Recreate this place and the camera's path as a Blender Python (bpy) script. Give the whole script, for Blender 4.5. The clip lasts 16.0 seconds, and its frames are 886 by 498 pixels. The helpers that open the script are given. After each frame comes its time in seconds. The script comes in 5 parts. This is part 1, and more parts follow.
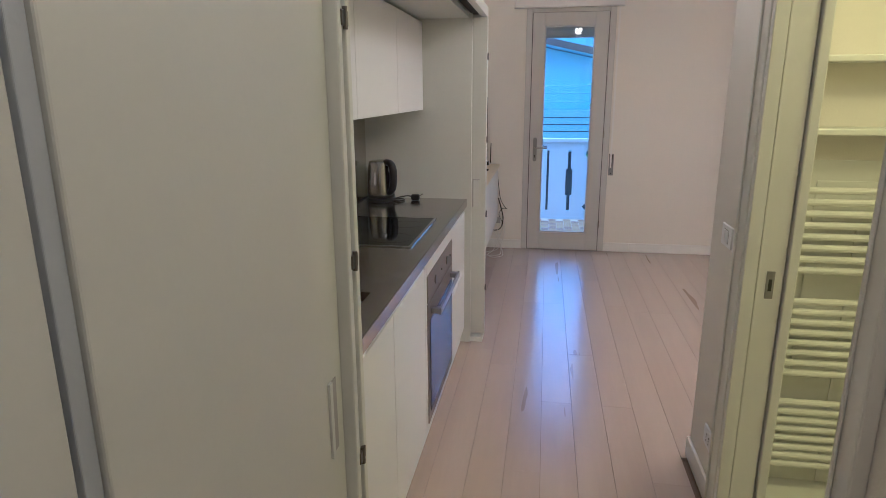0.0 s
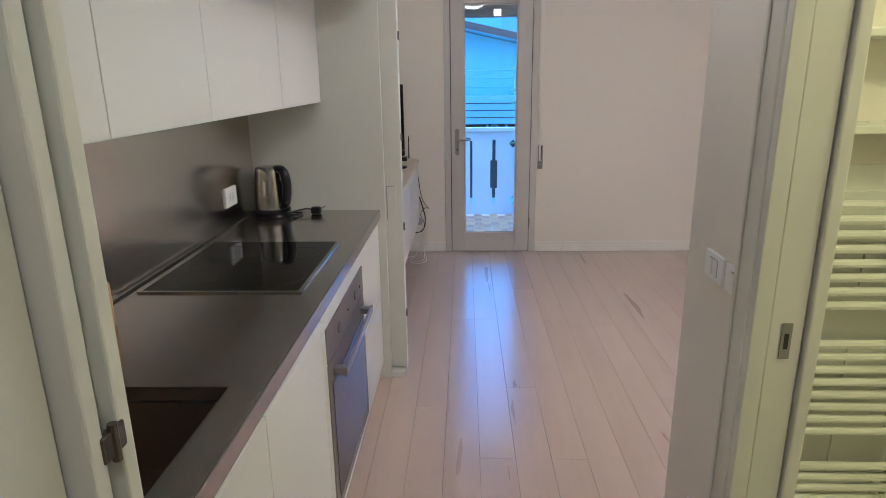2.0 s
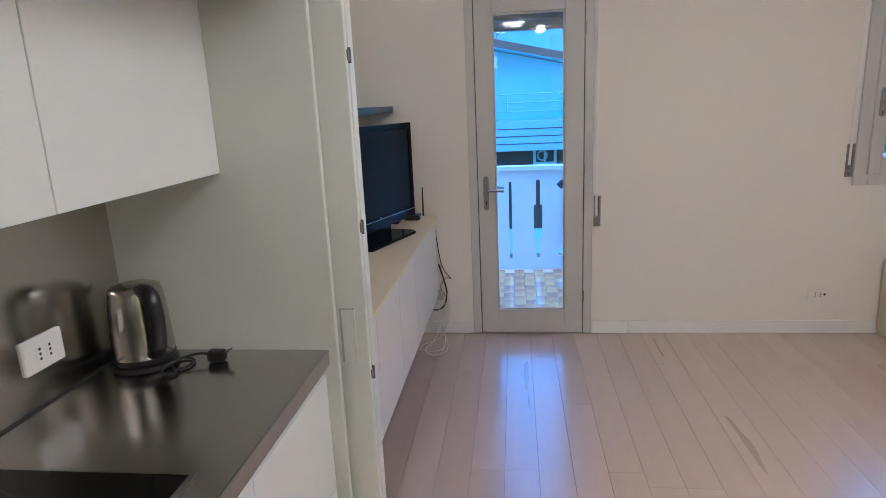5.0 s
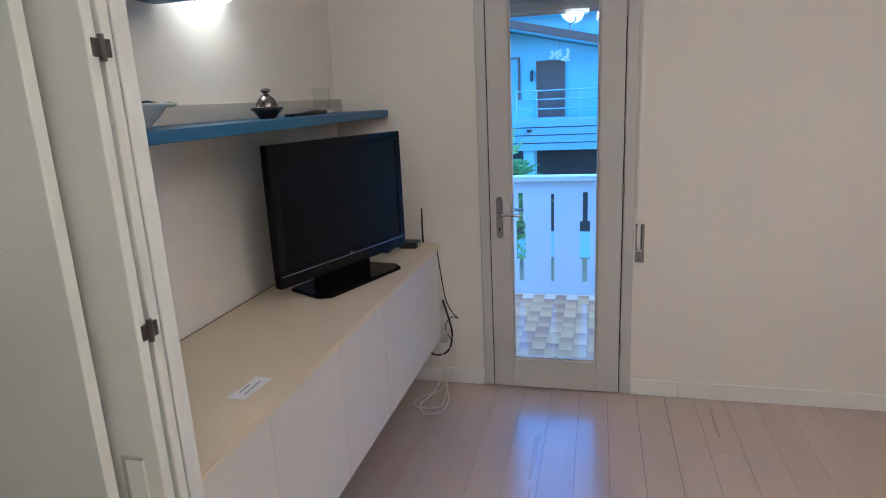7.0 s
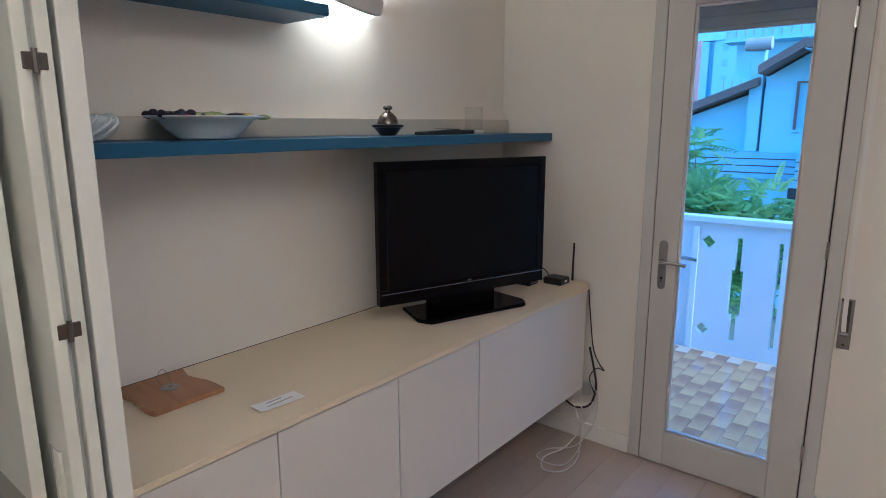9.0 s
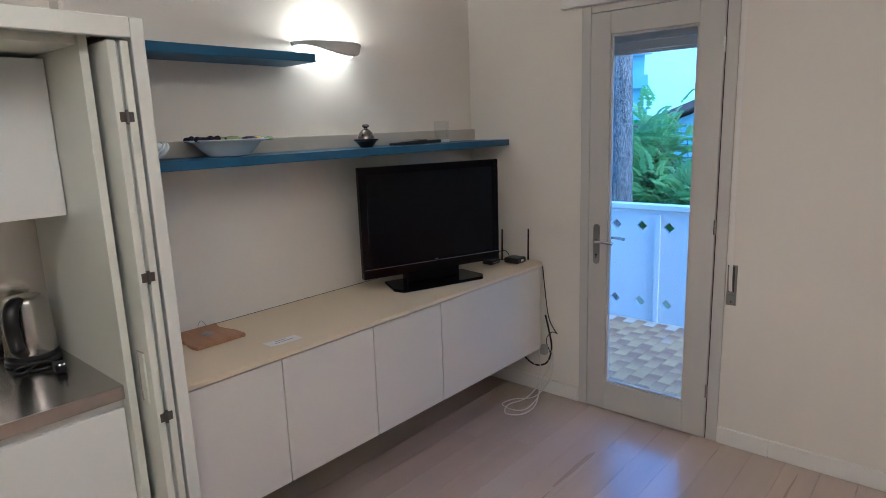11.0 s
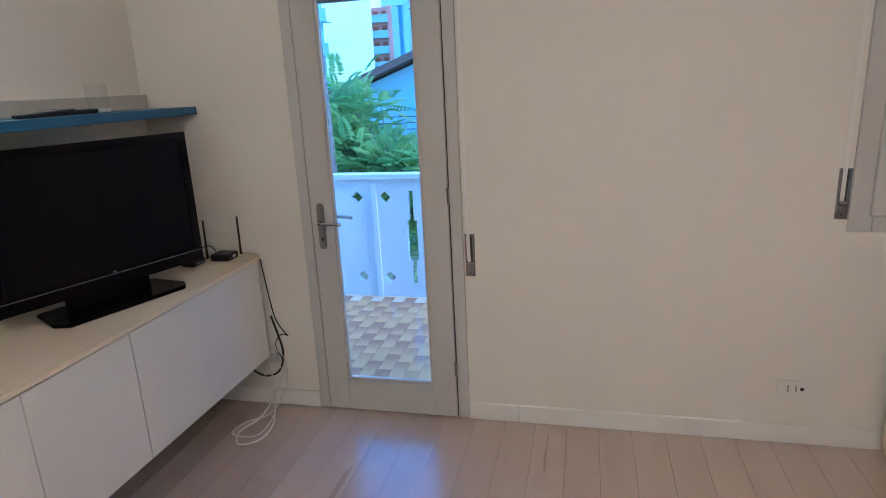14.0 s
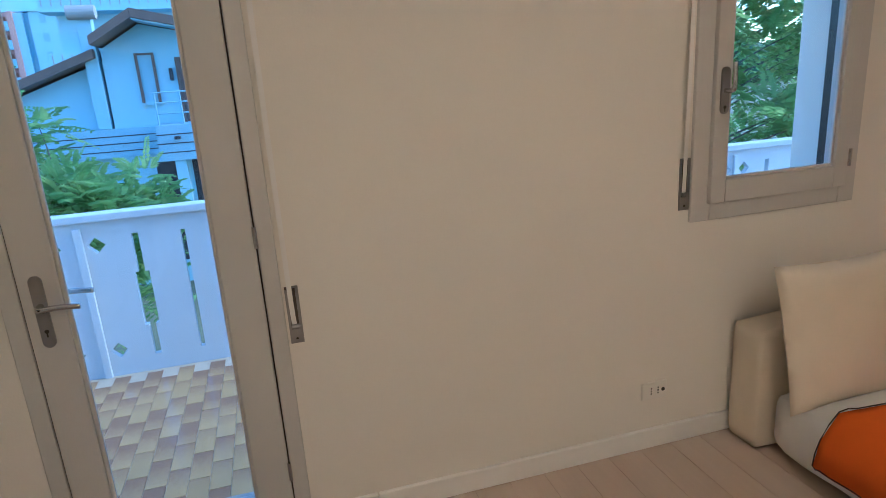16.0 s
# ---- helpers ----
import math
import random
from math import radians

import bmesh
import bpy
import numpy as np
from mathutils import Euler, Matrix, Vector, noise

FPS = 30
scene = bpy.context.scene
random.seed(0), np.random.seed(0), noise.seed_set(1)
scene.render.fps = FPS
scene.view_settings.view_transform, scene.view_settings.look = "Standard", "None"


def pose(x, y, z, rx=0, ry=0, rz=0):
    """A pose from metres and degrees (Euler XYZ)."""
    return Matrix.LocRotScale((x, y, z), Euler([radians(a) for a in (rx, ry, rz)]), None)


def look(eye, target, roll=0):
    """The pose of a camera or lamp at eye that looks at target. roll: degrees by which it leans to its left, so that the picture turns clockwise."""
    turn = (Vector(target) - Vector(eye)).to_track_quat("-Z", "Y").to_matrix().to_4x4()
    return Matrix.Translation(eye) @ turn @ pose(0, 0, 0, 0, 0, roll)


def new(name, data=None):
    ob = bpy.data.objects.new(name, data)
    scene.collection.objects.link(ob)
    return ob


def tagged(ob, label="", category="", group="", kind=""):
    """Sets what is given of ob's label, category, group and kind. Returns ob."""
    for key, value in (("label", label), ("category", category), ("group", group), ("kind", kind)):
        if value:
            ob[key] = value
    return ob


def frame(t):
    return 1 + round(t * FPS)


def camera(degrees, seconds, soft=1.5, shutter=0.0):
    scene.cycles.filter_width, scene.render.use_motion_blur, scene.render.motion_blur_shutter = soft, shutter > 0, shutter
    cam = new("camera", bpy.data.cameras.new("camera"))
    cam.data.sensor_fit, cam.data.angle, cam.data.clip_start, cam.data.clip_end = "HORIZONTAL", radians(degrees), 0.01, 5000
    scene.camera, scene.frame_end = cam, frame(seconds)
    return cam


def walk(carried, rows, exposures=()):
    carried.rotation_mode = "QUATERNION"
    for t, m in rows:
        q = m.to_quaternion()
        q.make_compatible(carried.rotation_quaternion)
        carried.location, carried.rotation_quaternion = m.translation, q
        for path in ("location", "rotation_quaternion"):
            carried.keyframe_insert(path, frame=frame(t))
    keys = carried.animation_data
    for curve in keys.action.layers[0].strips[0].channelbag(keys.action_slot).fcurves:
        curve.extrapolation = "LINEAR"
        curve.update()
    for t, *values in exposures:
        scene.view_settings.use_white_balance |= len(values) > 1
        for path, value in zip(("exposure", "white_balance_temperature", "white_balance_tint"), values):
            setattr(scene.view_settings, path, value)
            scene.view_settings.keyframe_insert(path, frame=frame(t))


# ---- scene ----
cam = camera(71.8, 16.0, soft=0.7)
PATH = [
    (0, (0.406, 0.121, 1.508), (0.088, 2.032, 1.011), -0.3),
    (0.5, (0.391, 0.32, 1.525), (0.216, 2.244, 1.01), -0.0),
    (1, (0.37, 0.52, 1.537), (0.335, 2.447, 1.002), -0.2),
    (1.5, (0.355, 0.623, 1.542), (0.364, 2.545, 0.99), -0.5),
    (2, (0.377, 0.753, 1.516), (0.303, 2.677, 0.974), -0.8),
    (2.5, (0.439, 1.0, 1.541), (0.271, 2.922, 1.015), -0.6),
    (3, (0.479, 1.186, 1.548), (0.261, 3.109, 1.042), -0.3),
    (3.5, (0.451, 1.385, 1.543), (0.245, 3.316, 1.064), -0.7),
    (4, (0.395, 1.629, 1.575), (0.227, 3.567, 1.112), -1.7),
    (4.5, (0.408, 1.828, 1.556), (0.237, 3.764, 1.087), -2.5),
    (5, (0.498, 2.07, 1.571), (0.26, 4.0, 1.103), -2.6),
    (5.2, (0.56, 2.135, 1.574), (0.295, 4.062, 1.107), -2.3),
    (7.3, (0.887, 2.996, 1.607), (0.3, 4.847, 1.128), -2.5),
    (7.5, (0.954, 3.056, 1.61), (0.275, 4.876, 1.136), -1.9),
    (8, (1.02, 3.178, 1.587), (0.135, 4.915, 1.138), -0.6),
    (8.5, (1.077, 3.308, 1.597), (0.005, 4.943, 1.18), -0.3),
    (9, (1.235, 3.329, 1.597), (0.001, 4.852, 1.199), -0.1),
    (9.2, (1.351, 3.309, 1.605), (0.062, 4.788, 1.217), -0.3),
    (11.3, (1.926, 2.963, 1.65), (0.64, 4.444, 1.256), -2.4),
    (11.5, (1.957, 2.972, 1.654), (0.712, 4.483, 1.245), -2.6),
    (12, (1.969, 2.99, 1.655), (0.836, 4.578, 1.213), -3.1),
    (12.5, (1.923, 3.062, 1.637), (0.938, 4.735, 1.157), -3.3),
    (13, (1.823, 3.199, 1.626), (0.987, 4.943, 1.117), -3.1),
    (13.5, (1.74, 3.316, 1.619), (1.05, 5.119, 1.097), -3.0),
    (14, (1.538, 3.403, 1.608), (1.084, 5.28, 1.085), -2.8),
    (14.5, (1.309, 3.525, 1.629), (1.073, 5.436, 1.087), -3.3),
    (15, (1.172, 3.674, 1.582), (1.158, 5.596, 1.029), -3.8),
    (15.5, (1.102, 3.924, 1.6), (1.331, 5.831, 1.043), -3.9),
    (16, (1.011, 4.083, 1.562), (1.515, 5.943, 1.028), -3.8),
]
walk(cam, [(t, look(eye, target, roll)) for t, eye, target, roll in PATH], [(0, 2.22, 4260, 10), (0.6, 2.28, 4240, 10), (2.0, 2.29, 4170, 8), (3, 2.34, 4130, 7), (5, 2.33, 4110, 7), (9, 2.1, 4180, 7), (12.5, 2.06, 4180, 6), (14.5, 2.21, 4240, 7), (15, 2.13, 4280, 6), (15.5, 2.08, 4540, 6), (16, 1.98, 4620, 5)])

# world, sun and exposure
world = bpy.data.worlds.new("sky")
scene.world = world
world.use_nodes = True
wn = world.node_tree
sky = wn.nodes.new("ShaderNodeTexSky")
sky.sky_type = "NISHITA"
sky.sun_disc = False
sky.sun_elevation = radians(30)
sky.sun_rotation = radians(86)
sky.air_density = 1.0
sky.dust_density = 0.6
sky.ozone_density = 5.0
wn.links.new(sky.outputs[0], wn.nodes["Background"].inputs[0])
wn.nodes["Background"].inputs[1].default_value = 0.155


def lamp(name, kind, m, watts, colour, **more):
    data = bpy.data.lights.new(name, kind)
    data.energy, data.color = watts, colour
    for key, value in more.items():
        if key == "size":
            data.size = value
        if key == "angle":
            data.angle = value
        if key == "radius":
            data.shadow_soft_size = value
        if key == "spot":
            data.spot_size = value
    ob = new(name, data)
    ob.matrix_basis = m
    return ob


WARM = (1.0, 0.70, 0.42)
lamp("sun", "SUN", look((0, 0, 0), (-0.85, 0.10, -0.55)), 0.85, (1.0, 0.95, 0.88), angle=radians(25))
# an added room fill without fixture, bathroom lamp, wall lamp over the shelf
lamp("room_fill_light", "AREA", pose(1.9, 3.35, 2.2, 180), 12.3, WARM, size=0.5)
lamp("bathroom_lamp_light", "POINT", pose(1.9, 1.5, 2.3), 5.0, (1.0, 0.71, 0.22), radius=0.12)
lamp("wall_lamp_light", "POINT", pose(-0.455, 4.935, 2.030), 0.95, (1.0, 0.74, 0.45), radius=0.02)


# materials
def shade(name, colour, rough=0.5, metal=0.0, vary=0.06, scale=6.0, fine=90.0, bump=0.02, stretch=(1, 1, 1), spread=0.0,
          second=None, mix_scale=3.0, coat=0.0, rough_vary=0.08, emit=None, clear=0.0, specular=0.5):
    """A surface with broad and fine variation in colour, gloss and relief, in metres."""
    m = bpy.data.materials.new(name)
    m.use_nodes = True
    t = m.node_tree
    n, link = t.nodes, t.links.new
    p = n["Principled BSDF"]
    geo = n.new("ShaderNodeNewGeometry")
    info = n.new("ShaderNodeObjectInfo")
    shift = n.new("ShaderNodeVectorMath")
    shift.operation = "MULTIPLY_ADD"
    link(geo.outputs["Position"], shift.inputs[0])
    shift.inputs[1].default_value = stretch
    off = n.new("ShaderNodeMath")
    off.operation = "MULTIPLY"
    link(info.outputs["Random"], off.inputs[0])
    off.inputs[1].default_value = 37.0 if spread else 0.0
    link(off.outputs[0], shift.inputs[2])

    def noise_at(s, detail):
        q = n.new("ShaderNodeTexNoise")
        q.inputs["Scale"].default_value, q.inputs["Detail"].default_value = s, detail
        link(shift.outputs[0], q.inputs["Vector"])
        return q

    broad, thin = noise_at(scale, 3), noise_at(fine, 4)
    add = n.new("ShaderNodeMath")
    add.operation = "MULTIPLY_ADD"
    link(broad.outputs[0], add.inputs[0])
    add.inputs[1].default_value = vary * 2.2
    add2 = n.new("ShaderNodeMath")
    add2.operation = "MULTIPLY_ADD"
    link(thin.outputs[0], add2.inputs[0])
    add2.inputs[1].default_value = vary
    add2.inputs[2].default_value = 1.0 - vary * 1.6
    link(add2.outputs[0], add.inputs[2])
    last = add
    if spread:
        tone = n.new("ShaderNodeMath")
        tone.operation = "MULTIPLY_ADD"
        link(info.outputs["Random"], tone.inputs[0])
        tone.inputs[1].default_value, tone.inputs[2].default_value = spread, 1.0 - spread / 2
        both = n.new("ShaderNodeMath")
        both.operation = "MULTIPLY"
        link(tone.outputs[0], both.inputs[0])
        link(add.outputs[0], both.inputs[1])
        last = both
    base = n.new("ShaderNodeMix")
    base.data_type = "RGBA"
    base.inputs["A"].default_value = (*colour, 1)
    base.inputs["B"].default_value = (*(second or colour), 1)
    patch = noise_at(mix_scale, 4)
    ramp = n.new("ShaderNodeMapRange")
    ramp.inputs[1].default_value, ramp.inputs[2].default_value = 0.42, 0.62
    link(patch.outputs[0], ramp.inputs[0])
    link(ramp.outputs[0], base.inputs["Factor"])
    scaled = n.new("ShaderNodeVectorMath")
    scaled.operation = "SCALE"
    link(base.outputs["Result"], scaled.inputs[0])
    link(last.outputs[0], scaled.inputs["Scale"])
    link(scaled.outputs[0], p.inputs["Base Color"])
    r = n.new("ShaderNodeMapRange")
    r.inputs[3].default_value, r.inputs[4].default_value = max(0.02, rough - rough_vary), min(1, rough + rough_vary)
    link(broad.outputs[0], r.inputs[0])
    link(r.outputs[0], p.inputs["Roughness"])
    p.inputs["Metallic"].default_value = metal
    p.inputs["Coat Weight"].default_value = coat
    p.inputs["Coat Roughness"].default_value = 0.2
    p.inputs["Specular IOR Level"].default_value = specular
    p.inputs["Transmission Weight"].default_value = clear
    if bump:
        b = n.new("ShaderNodeBump")
        b.inputs["Strength"].default_value, b.inputs["Distance"].default_value = min(1, bump * 10), 0.002
        link(thin.outputs[0], b.inputs["Height"])
        link(b.outputs[0], p.inputs["Normal"])
    if emit:
        p.inputs["Emission Color"].default_value = (*emit[0], 1)
        p.inputs["Emission Strength"].default_value = emit[1]
    return m


WALL = shade("wall_paint", (0.80, 0.755, 0.67), 0.75, vary=0.025, scale=1.3, fine=160, bump=0.03)
CEIL = shade("ceiling_paint", (0.82, 0.80, 0.77), 0.8, vary=0.02, scale=1.5)
FLOOR = shade("oak_plank", (0.465, 0.358, 0.28), 0.29, vary=0.075, scale=1.6, fine=12, bump=0.004, stretch=(6, 0.5, 1), spread=0.05,
              second=(0.51, 0.40, 0.32), mix_scale=0.7, rough_vary=0.04, coat=1.0, specular=1.0)
SUBFLOOR = shade("plank_joint", (0.20, 0.145, 0.105), 0.8)
PANEL = shade("panel_lacquer", (0.70, 0.70, 0.62), 0.38, vary=0.03, scale=2.0, bump=0.004)
PANEL_EDGE = shade("panel_edge", (0.72, 0.72, 0.66), 0.4, vary=0.03, bump=0.006)
# blue-grey of reflected daylight put into the filler's colour
FILLER = shade("filler_daylit", (0.50, 0.53, 0.55), 0.4, vary=0.03)
DARK = shade("dark_gap", (0.03, 0.03, 0.03), 0.7)
UNIT = shade("white_lacquer", (0.78, 0.78, 0.76), 0.35, vary=0.02, scale=2.0, bump=0.003)
STEEL = shade("brushed_steel", (0.50, 0.48, 0.46), 0.20, 1.0, vary=0.03, fine=300, bump=0.002, stretch=(1.5, 0.06, 1.5), rough_vary=0.03)
SPLASH = shade("splash_steel", (0.66, 0.63, 0.59), 0.19, 1.0, vary=0.04, fine=220, bump=0.004, stretch=(1, 0.06, 1))
CHROME = shade("chrome", (0.62, 0.61, 0.60), 0.16, 1.0, vary=0.04, bump=0)
# steel coloured brown and dark to stand for what the bowl reflects
SINKSTEEL = shade("sink_steel", (0.30, 0.255, 0.215), 0.38, 1.0, vary=0.10, scale=5, fine=200, bump=0.004)
SATIN = shade("satin_metal", (0.32, 0.31, 0.30), 0.30, 1.0, vary=0.05, bump=0)
KETTLE = shade("kettle_steel", (0.52, 0.50, 0.47), 0.2, 1.0, vary=0.05, fine=240, bump=0.004, stretch=(1, 1, 0.05))
BLACKGLASS = shade("black_glass", (0.006, 0.006, 0.006), 0.06, vary=0.02, bump=0, rough_vary=0.02, specular=0.19)
OVENGLASS = shade("oven_glass", (0.085, 0.075, 0.068), 0.22, 0.0, vary=0.02, bump=0, rough_vary=0.03, specular=0.25)
BLACK = shade("black_plastic", (0.012, 0.012, 0.013), 0.3, vary=0.1, bump=0.004)
GLOSSBLACK = shade("gloss_black", (0.004, 0.004, 0.005), 0.12, vary=0.05, bump=0, rough_vary=0.03, specular=0.14)
SCREEN = shade("screen", (0.004, 0.0045, 0.006), 0.30, vary=0.02, bump=0, rough_vary=0.02, specular=0.14)
OVENSTEEL = shade("oven_steel", (0.32, 0.285, 0.255), 0.5, 1.0, vary=0.04, fine=300, bump=0.004, stretch=(1.5, 0.06, 1.5))
BRONZE = shade("hinge_metal", (0.16, 0.145, 0.13), 0.35, 1.0, vary=0.1, bump=0)
WHITEPL = shade("white_plastic", (0.88, 0.87, 0.85), 0.35, vary=0.02, bump=0)
GREYPL = shade("grey_plastic", (0.42, 0.40, 0.38), 0.45, vary=0.03, bump=0)
DOOR = shade("door_paint", (0.58, 0.56, 0.52), 0.45, vary=0.03, scale=3, fine=60, bump=0.012, stretch=(4, 4, 0.6))
CASING = shade("casing_paint", (0.72, 0.70, 0.62), 0.42, vary=0.03, scale=3, bump=0.008)
SKIRT = shade("skirting_paint", (0.82, 0.795, 0.75), 0.45, vary=0.03, bump=0.006)
BLUE = shade("blue_lacquer", (0.026, 0.105, 0.215), 0.42, vary=0.10, scale=5, fine=120, bump=0.01)
BEIGETOP = shade("sideboard_top", (0.75, 0.63, 0.43), 0.5, vary=0.05, scale=3, fine=200, bump=0.006)
FRONT = shade("sideboard_front", (0.70, 0.655, 0.58), 0.42, vary=0.025, scale=2, bump=0.004)
LEDGE = shade("ledge_paint", (0.56, 0.52, 0.44), 0.6, vary=0.04)
INKGREY = shade("grey_print", (0.42, 0.42, 0.44), 0.7, bump=0)
BOARD = shade("board_wood", (0.33, 0.16, 0.07), 0.5, vary=0.22, scale=8, fine=60, bump=0.02, stretch=(1, 6, 1), second=(0.40, 0.21, 0.09))
BLOCK = shade("block_wood", (0.58, 0.38, 0.18), 0.45, vary=0.12, scale=8, fine=40, bump=0.01, stretch=(6, 6, 0.7))
CERAMIC = shade("ceramic", (0.72, 0.76, 0.76), 0.2, vary=0.04, bump=0)
LAMPSHELL = shade("lamp_ceramic", (0.62, 0.60, 0.56), 0.35, vary=0.03, bump=0.004)
GLOW = shade("lamp_glow", (0.9, 0.85, 0.75), 0.6, emit=((1.0, 0.78, 0.50), 1.7))
OPAL = shade("opal_glass", (0.85, 0.82, 0.76), 0.3, emit=((1.0, 0.72, 0.46), 17.0))
DOMEGLOW = shade("fill_dome", (0.85, 0.82, 0.76), 0.3, emit=(WARM, 5.4))
CREAM = shade("cream_cotton", (0.74, 0.64, 0.49), 0.9, vary=0.06, scale=7, fine=500, bump=0.05)
SHEET = shade("white_cotton", (0.76, 0.74, 0.70), 0.9, vary=0.05, scale=6, fine=500, bump=0.05)
ORANGE = shade("orange_blanket", (0.72, 0.125, 0.002), 0.9, specular=0.1, vary=0.10, scale=9, fine=420, bump=0.08)
PIPING = shade("dark_piping", (0.05, 0.03, 0.03), 0.8)
PAPER = shade("paper", (0.85, 0.83, 0.80), 0.7, vary=0.02)
INK = shade("ink", (0.03, 0.03, 0.09), 0.7)
CABLEB = shade("black_cable", (0.015, 0.015, 0.015), 0.45)
CABLEW = shade("white_cable", (0.72, 0.69, 0.64), 0.45)
RAD = shade("radiator_enamel", (0.80, 0.79, 0.70), 0.3, vary=0.02, bump=0)
WTILE = shade("white_tile", (0.80, 0.79, 0.72), 0.18, vary=0.03, bump=0.002, spread=0.04)
RAIL = shade("balustrade_paint", (0.57, 0.61, 0.65), 0.6, vary=0.06, scale=4, fine=70, bump=0.02)
# white facades: the blue of the skylight is put into both colours
PLASTER = shade("skylit_plaster", (0.41, 0.60, 0.69), 0.85, vary=0.05, scale=1.2, fine=40, bump=0.05)
PLASTERB = shade("skylit_band", (0.33, 0.49, 0.58), 0.8, vary=0.05, scale=1.0, fine=30, bump=0.03)
# red paled in its colour to stand for haze over the tower
TERRA = shade("hazed_red_render", (0.55, 0.30, 0.25), 0.85, vary=0.06, scale=0.6, fine=20)
SHUTTER = shade("brown_shutter", (0.30, 0.11, 0.05), 0.7, vary=0.08)
ROOF = shade("roof_sheet", (0.15, 0.105, 0.085), 0.7, vary=0.15, scale=2, fine=30, bump=0.05)
# dark fittings and panes, also flat sheets painting the shade of openings and grooves
DUSK = shade("shade_and_dark_parts", (0.035, 0.035, 0.04), 0.5, vary=0.1)
BARK = shade("pine_bark", (0.07, 0.066, 0.062), 0.9, vary=0.6, scale=14, fine=45, bump=0.8, stretch=(1, 1, 0.30), second=(0.21, 0.20, 0.19), mix_scale=55)
LEAF = shade("leaf", (0.24, 0.40, 0.14), 0.45, vary=0.40, scale=2.5, fine=9, bump=0, second=(0.42, 0.58, 0.22), mix_scale=2.0)
LEAFD = shade("dark_leaf", (0.11, 0.29, 0.07), 0.55, vary=0.35, scale=2.5, fine=9, bump=0, second=(0.22, 0.45, 0.12), mix_scale=2.0)
def translucent(m):
    """Leaves let part of the light through."""
    t = m.node_tree
    p = t.nodes["Principled BSDF"]
    thin = t.nodes.new("ShaderNodeBsdfTranslucent")
    t.links.new(p.inputs["Base Color"].links[0].from_socket, thin.inputs["Color"])
    half = t.nodes.new("ShaderNodeMixShader")
    half.inputs[0].default_value = 0.55
    t.links.new(p.outputs[0], half.inputs[1])
    t.links.new(thin.outputs[0], half.inputs[2])
    t.links.new(half.outputs[0], t.nodes["Material Output"].inputs[0])


translucent(LEAF)
translucent(LEAFD)
WOODS = shade("far_woods", (0.05, 0.10, 0.045), 0.9, vary=0.4, scale=0.25, fine=1.2)
GROUND = shade("ground_soil", (0.16, 0.17, 0.10), 0.95, vary=0.3, scale=0.6, fine=8, bump=0.1)
GROUT = shade("grout", (0.50, 0.41, 0.30), 0.9, vary=0.1)
CONCRETE = shade("concrete", (0.36, 0.35, 0.33), 0.85, vary=0.1, scale=2, fine=30, bump=0.05)


def balcony_tile():
    """Glazed stoneware: sand, clouding to brown at one end of some tiles."""
    m = shade("balcony_tile", (0.48, 0.315, 0.14), 0.12, specular=0.30, vary=0.12, scale=9, fine=60, bump=0.004, spread=0.22)
    t = m.node_tree
    n, link = t.nodes, t.links.new
    p = n["Principled BSDF"]
    old = p.inputs["Base Color"].links[0].from_socket
    co = n.new("ShaderNodeTexCoord")
    split = n.new("ShaderNodeSeparateXYZ")
    link(co.outputs["Generated"], split.inputs[0])
    rnd = n.new("ShaderNodeObjectInfo")
    cloud = n.new("ShaderNodeTexNoise")
    cloud.inputs["Scale"].default_value = 5
    total = n.new("ShaderNodeMath")
    total.operation = "MULTIPLY_ADD"
    link(rnd.outputs["Random"], total.inputs[0])
    total.inputs[1].default_value = 0.9
    link(split.outputs["Y"], total.inputs[2])
    more = n.new("ShaderNodeMath")
    more.operation = "MULTIPLY_ADD"
    link(cloud.outputs[0], more.inputs[0])
    more.inputs[1].default_value = 0.5
    link(total.outputs[0], more.inputs[2])
    edge = n.new("ShaderNodeMapRange")
    edge.inputs[1].default_value, edge.inputs[2].default_value, edge.inputs[4].default_value = 0.85, 1.65, 0.88
    link(more.outputs[0], edge.inputs[0])
    mix = n.new("ShaderNodeMix")
    mix.data_type = "RGBA"
    link(edge.outputs[0], mix.inputs["Factor"])
    link(old, mix.inputs["A"])
    mix.inputs["B"].default_value = (0.24, 0.13, 0.075, 1)
    link(mix.outputs["Result"], p.inputs["Base Color"])
    return m


BTILE = balcony_tile()

GLASS = bpy.data.materials.new("window_glass")
GLASS.use_nodes = True
gt = GLASS.node_tree
gt.nodes.remove(gt.nodes["Principled BSDF"])
clear = gt.nodes.new("ShaderNodeBsdfTransparent")
clear.inputs[0].default_value = (0.96, 0.98, 0.975, 1)
shine = gt.nodes.new("ShaderNodeBsdfGlossy")
shine.inputs["Roughness"].default_value = 0.01
facing = gt.nodes.new("ShaderNodeLayerWeight")
facing.inputs[0].default_value = 0.5
steep = gt.nodes.new("ShaderNodeMath")
steep.operation = "POWER"
gt.links.new(facing.outputs["Facing"], steep.inputs[0])
steep.inputs[1].default_value = 4.0
fres = gt.nodes.new("ShaderNodeMath")
fres.operation = "MULTIPLY_ADD"
gt.links.new(steep.outputs[0], fres.inputs[0])
fres.inputs[1].default_value, fres.inputs[2].default_value = 0.7, 0.035
both = gt.nodes.new("ShaderNodeMixShader")
gt.links.new(fres.outputs[0], both.inputs[0])
gt.links.new(clear.outputs[0], both.inputs[1])
gt.links.new(shine.outputs[0], both.inputs[2])
gt.links.new(both.outputs[0], gt.nodes["Material Output"].inputs[0])
THINGLASS = GLASS.copy()
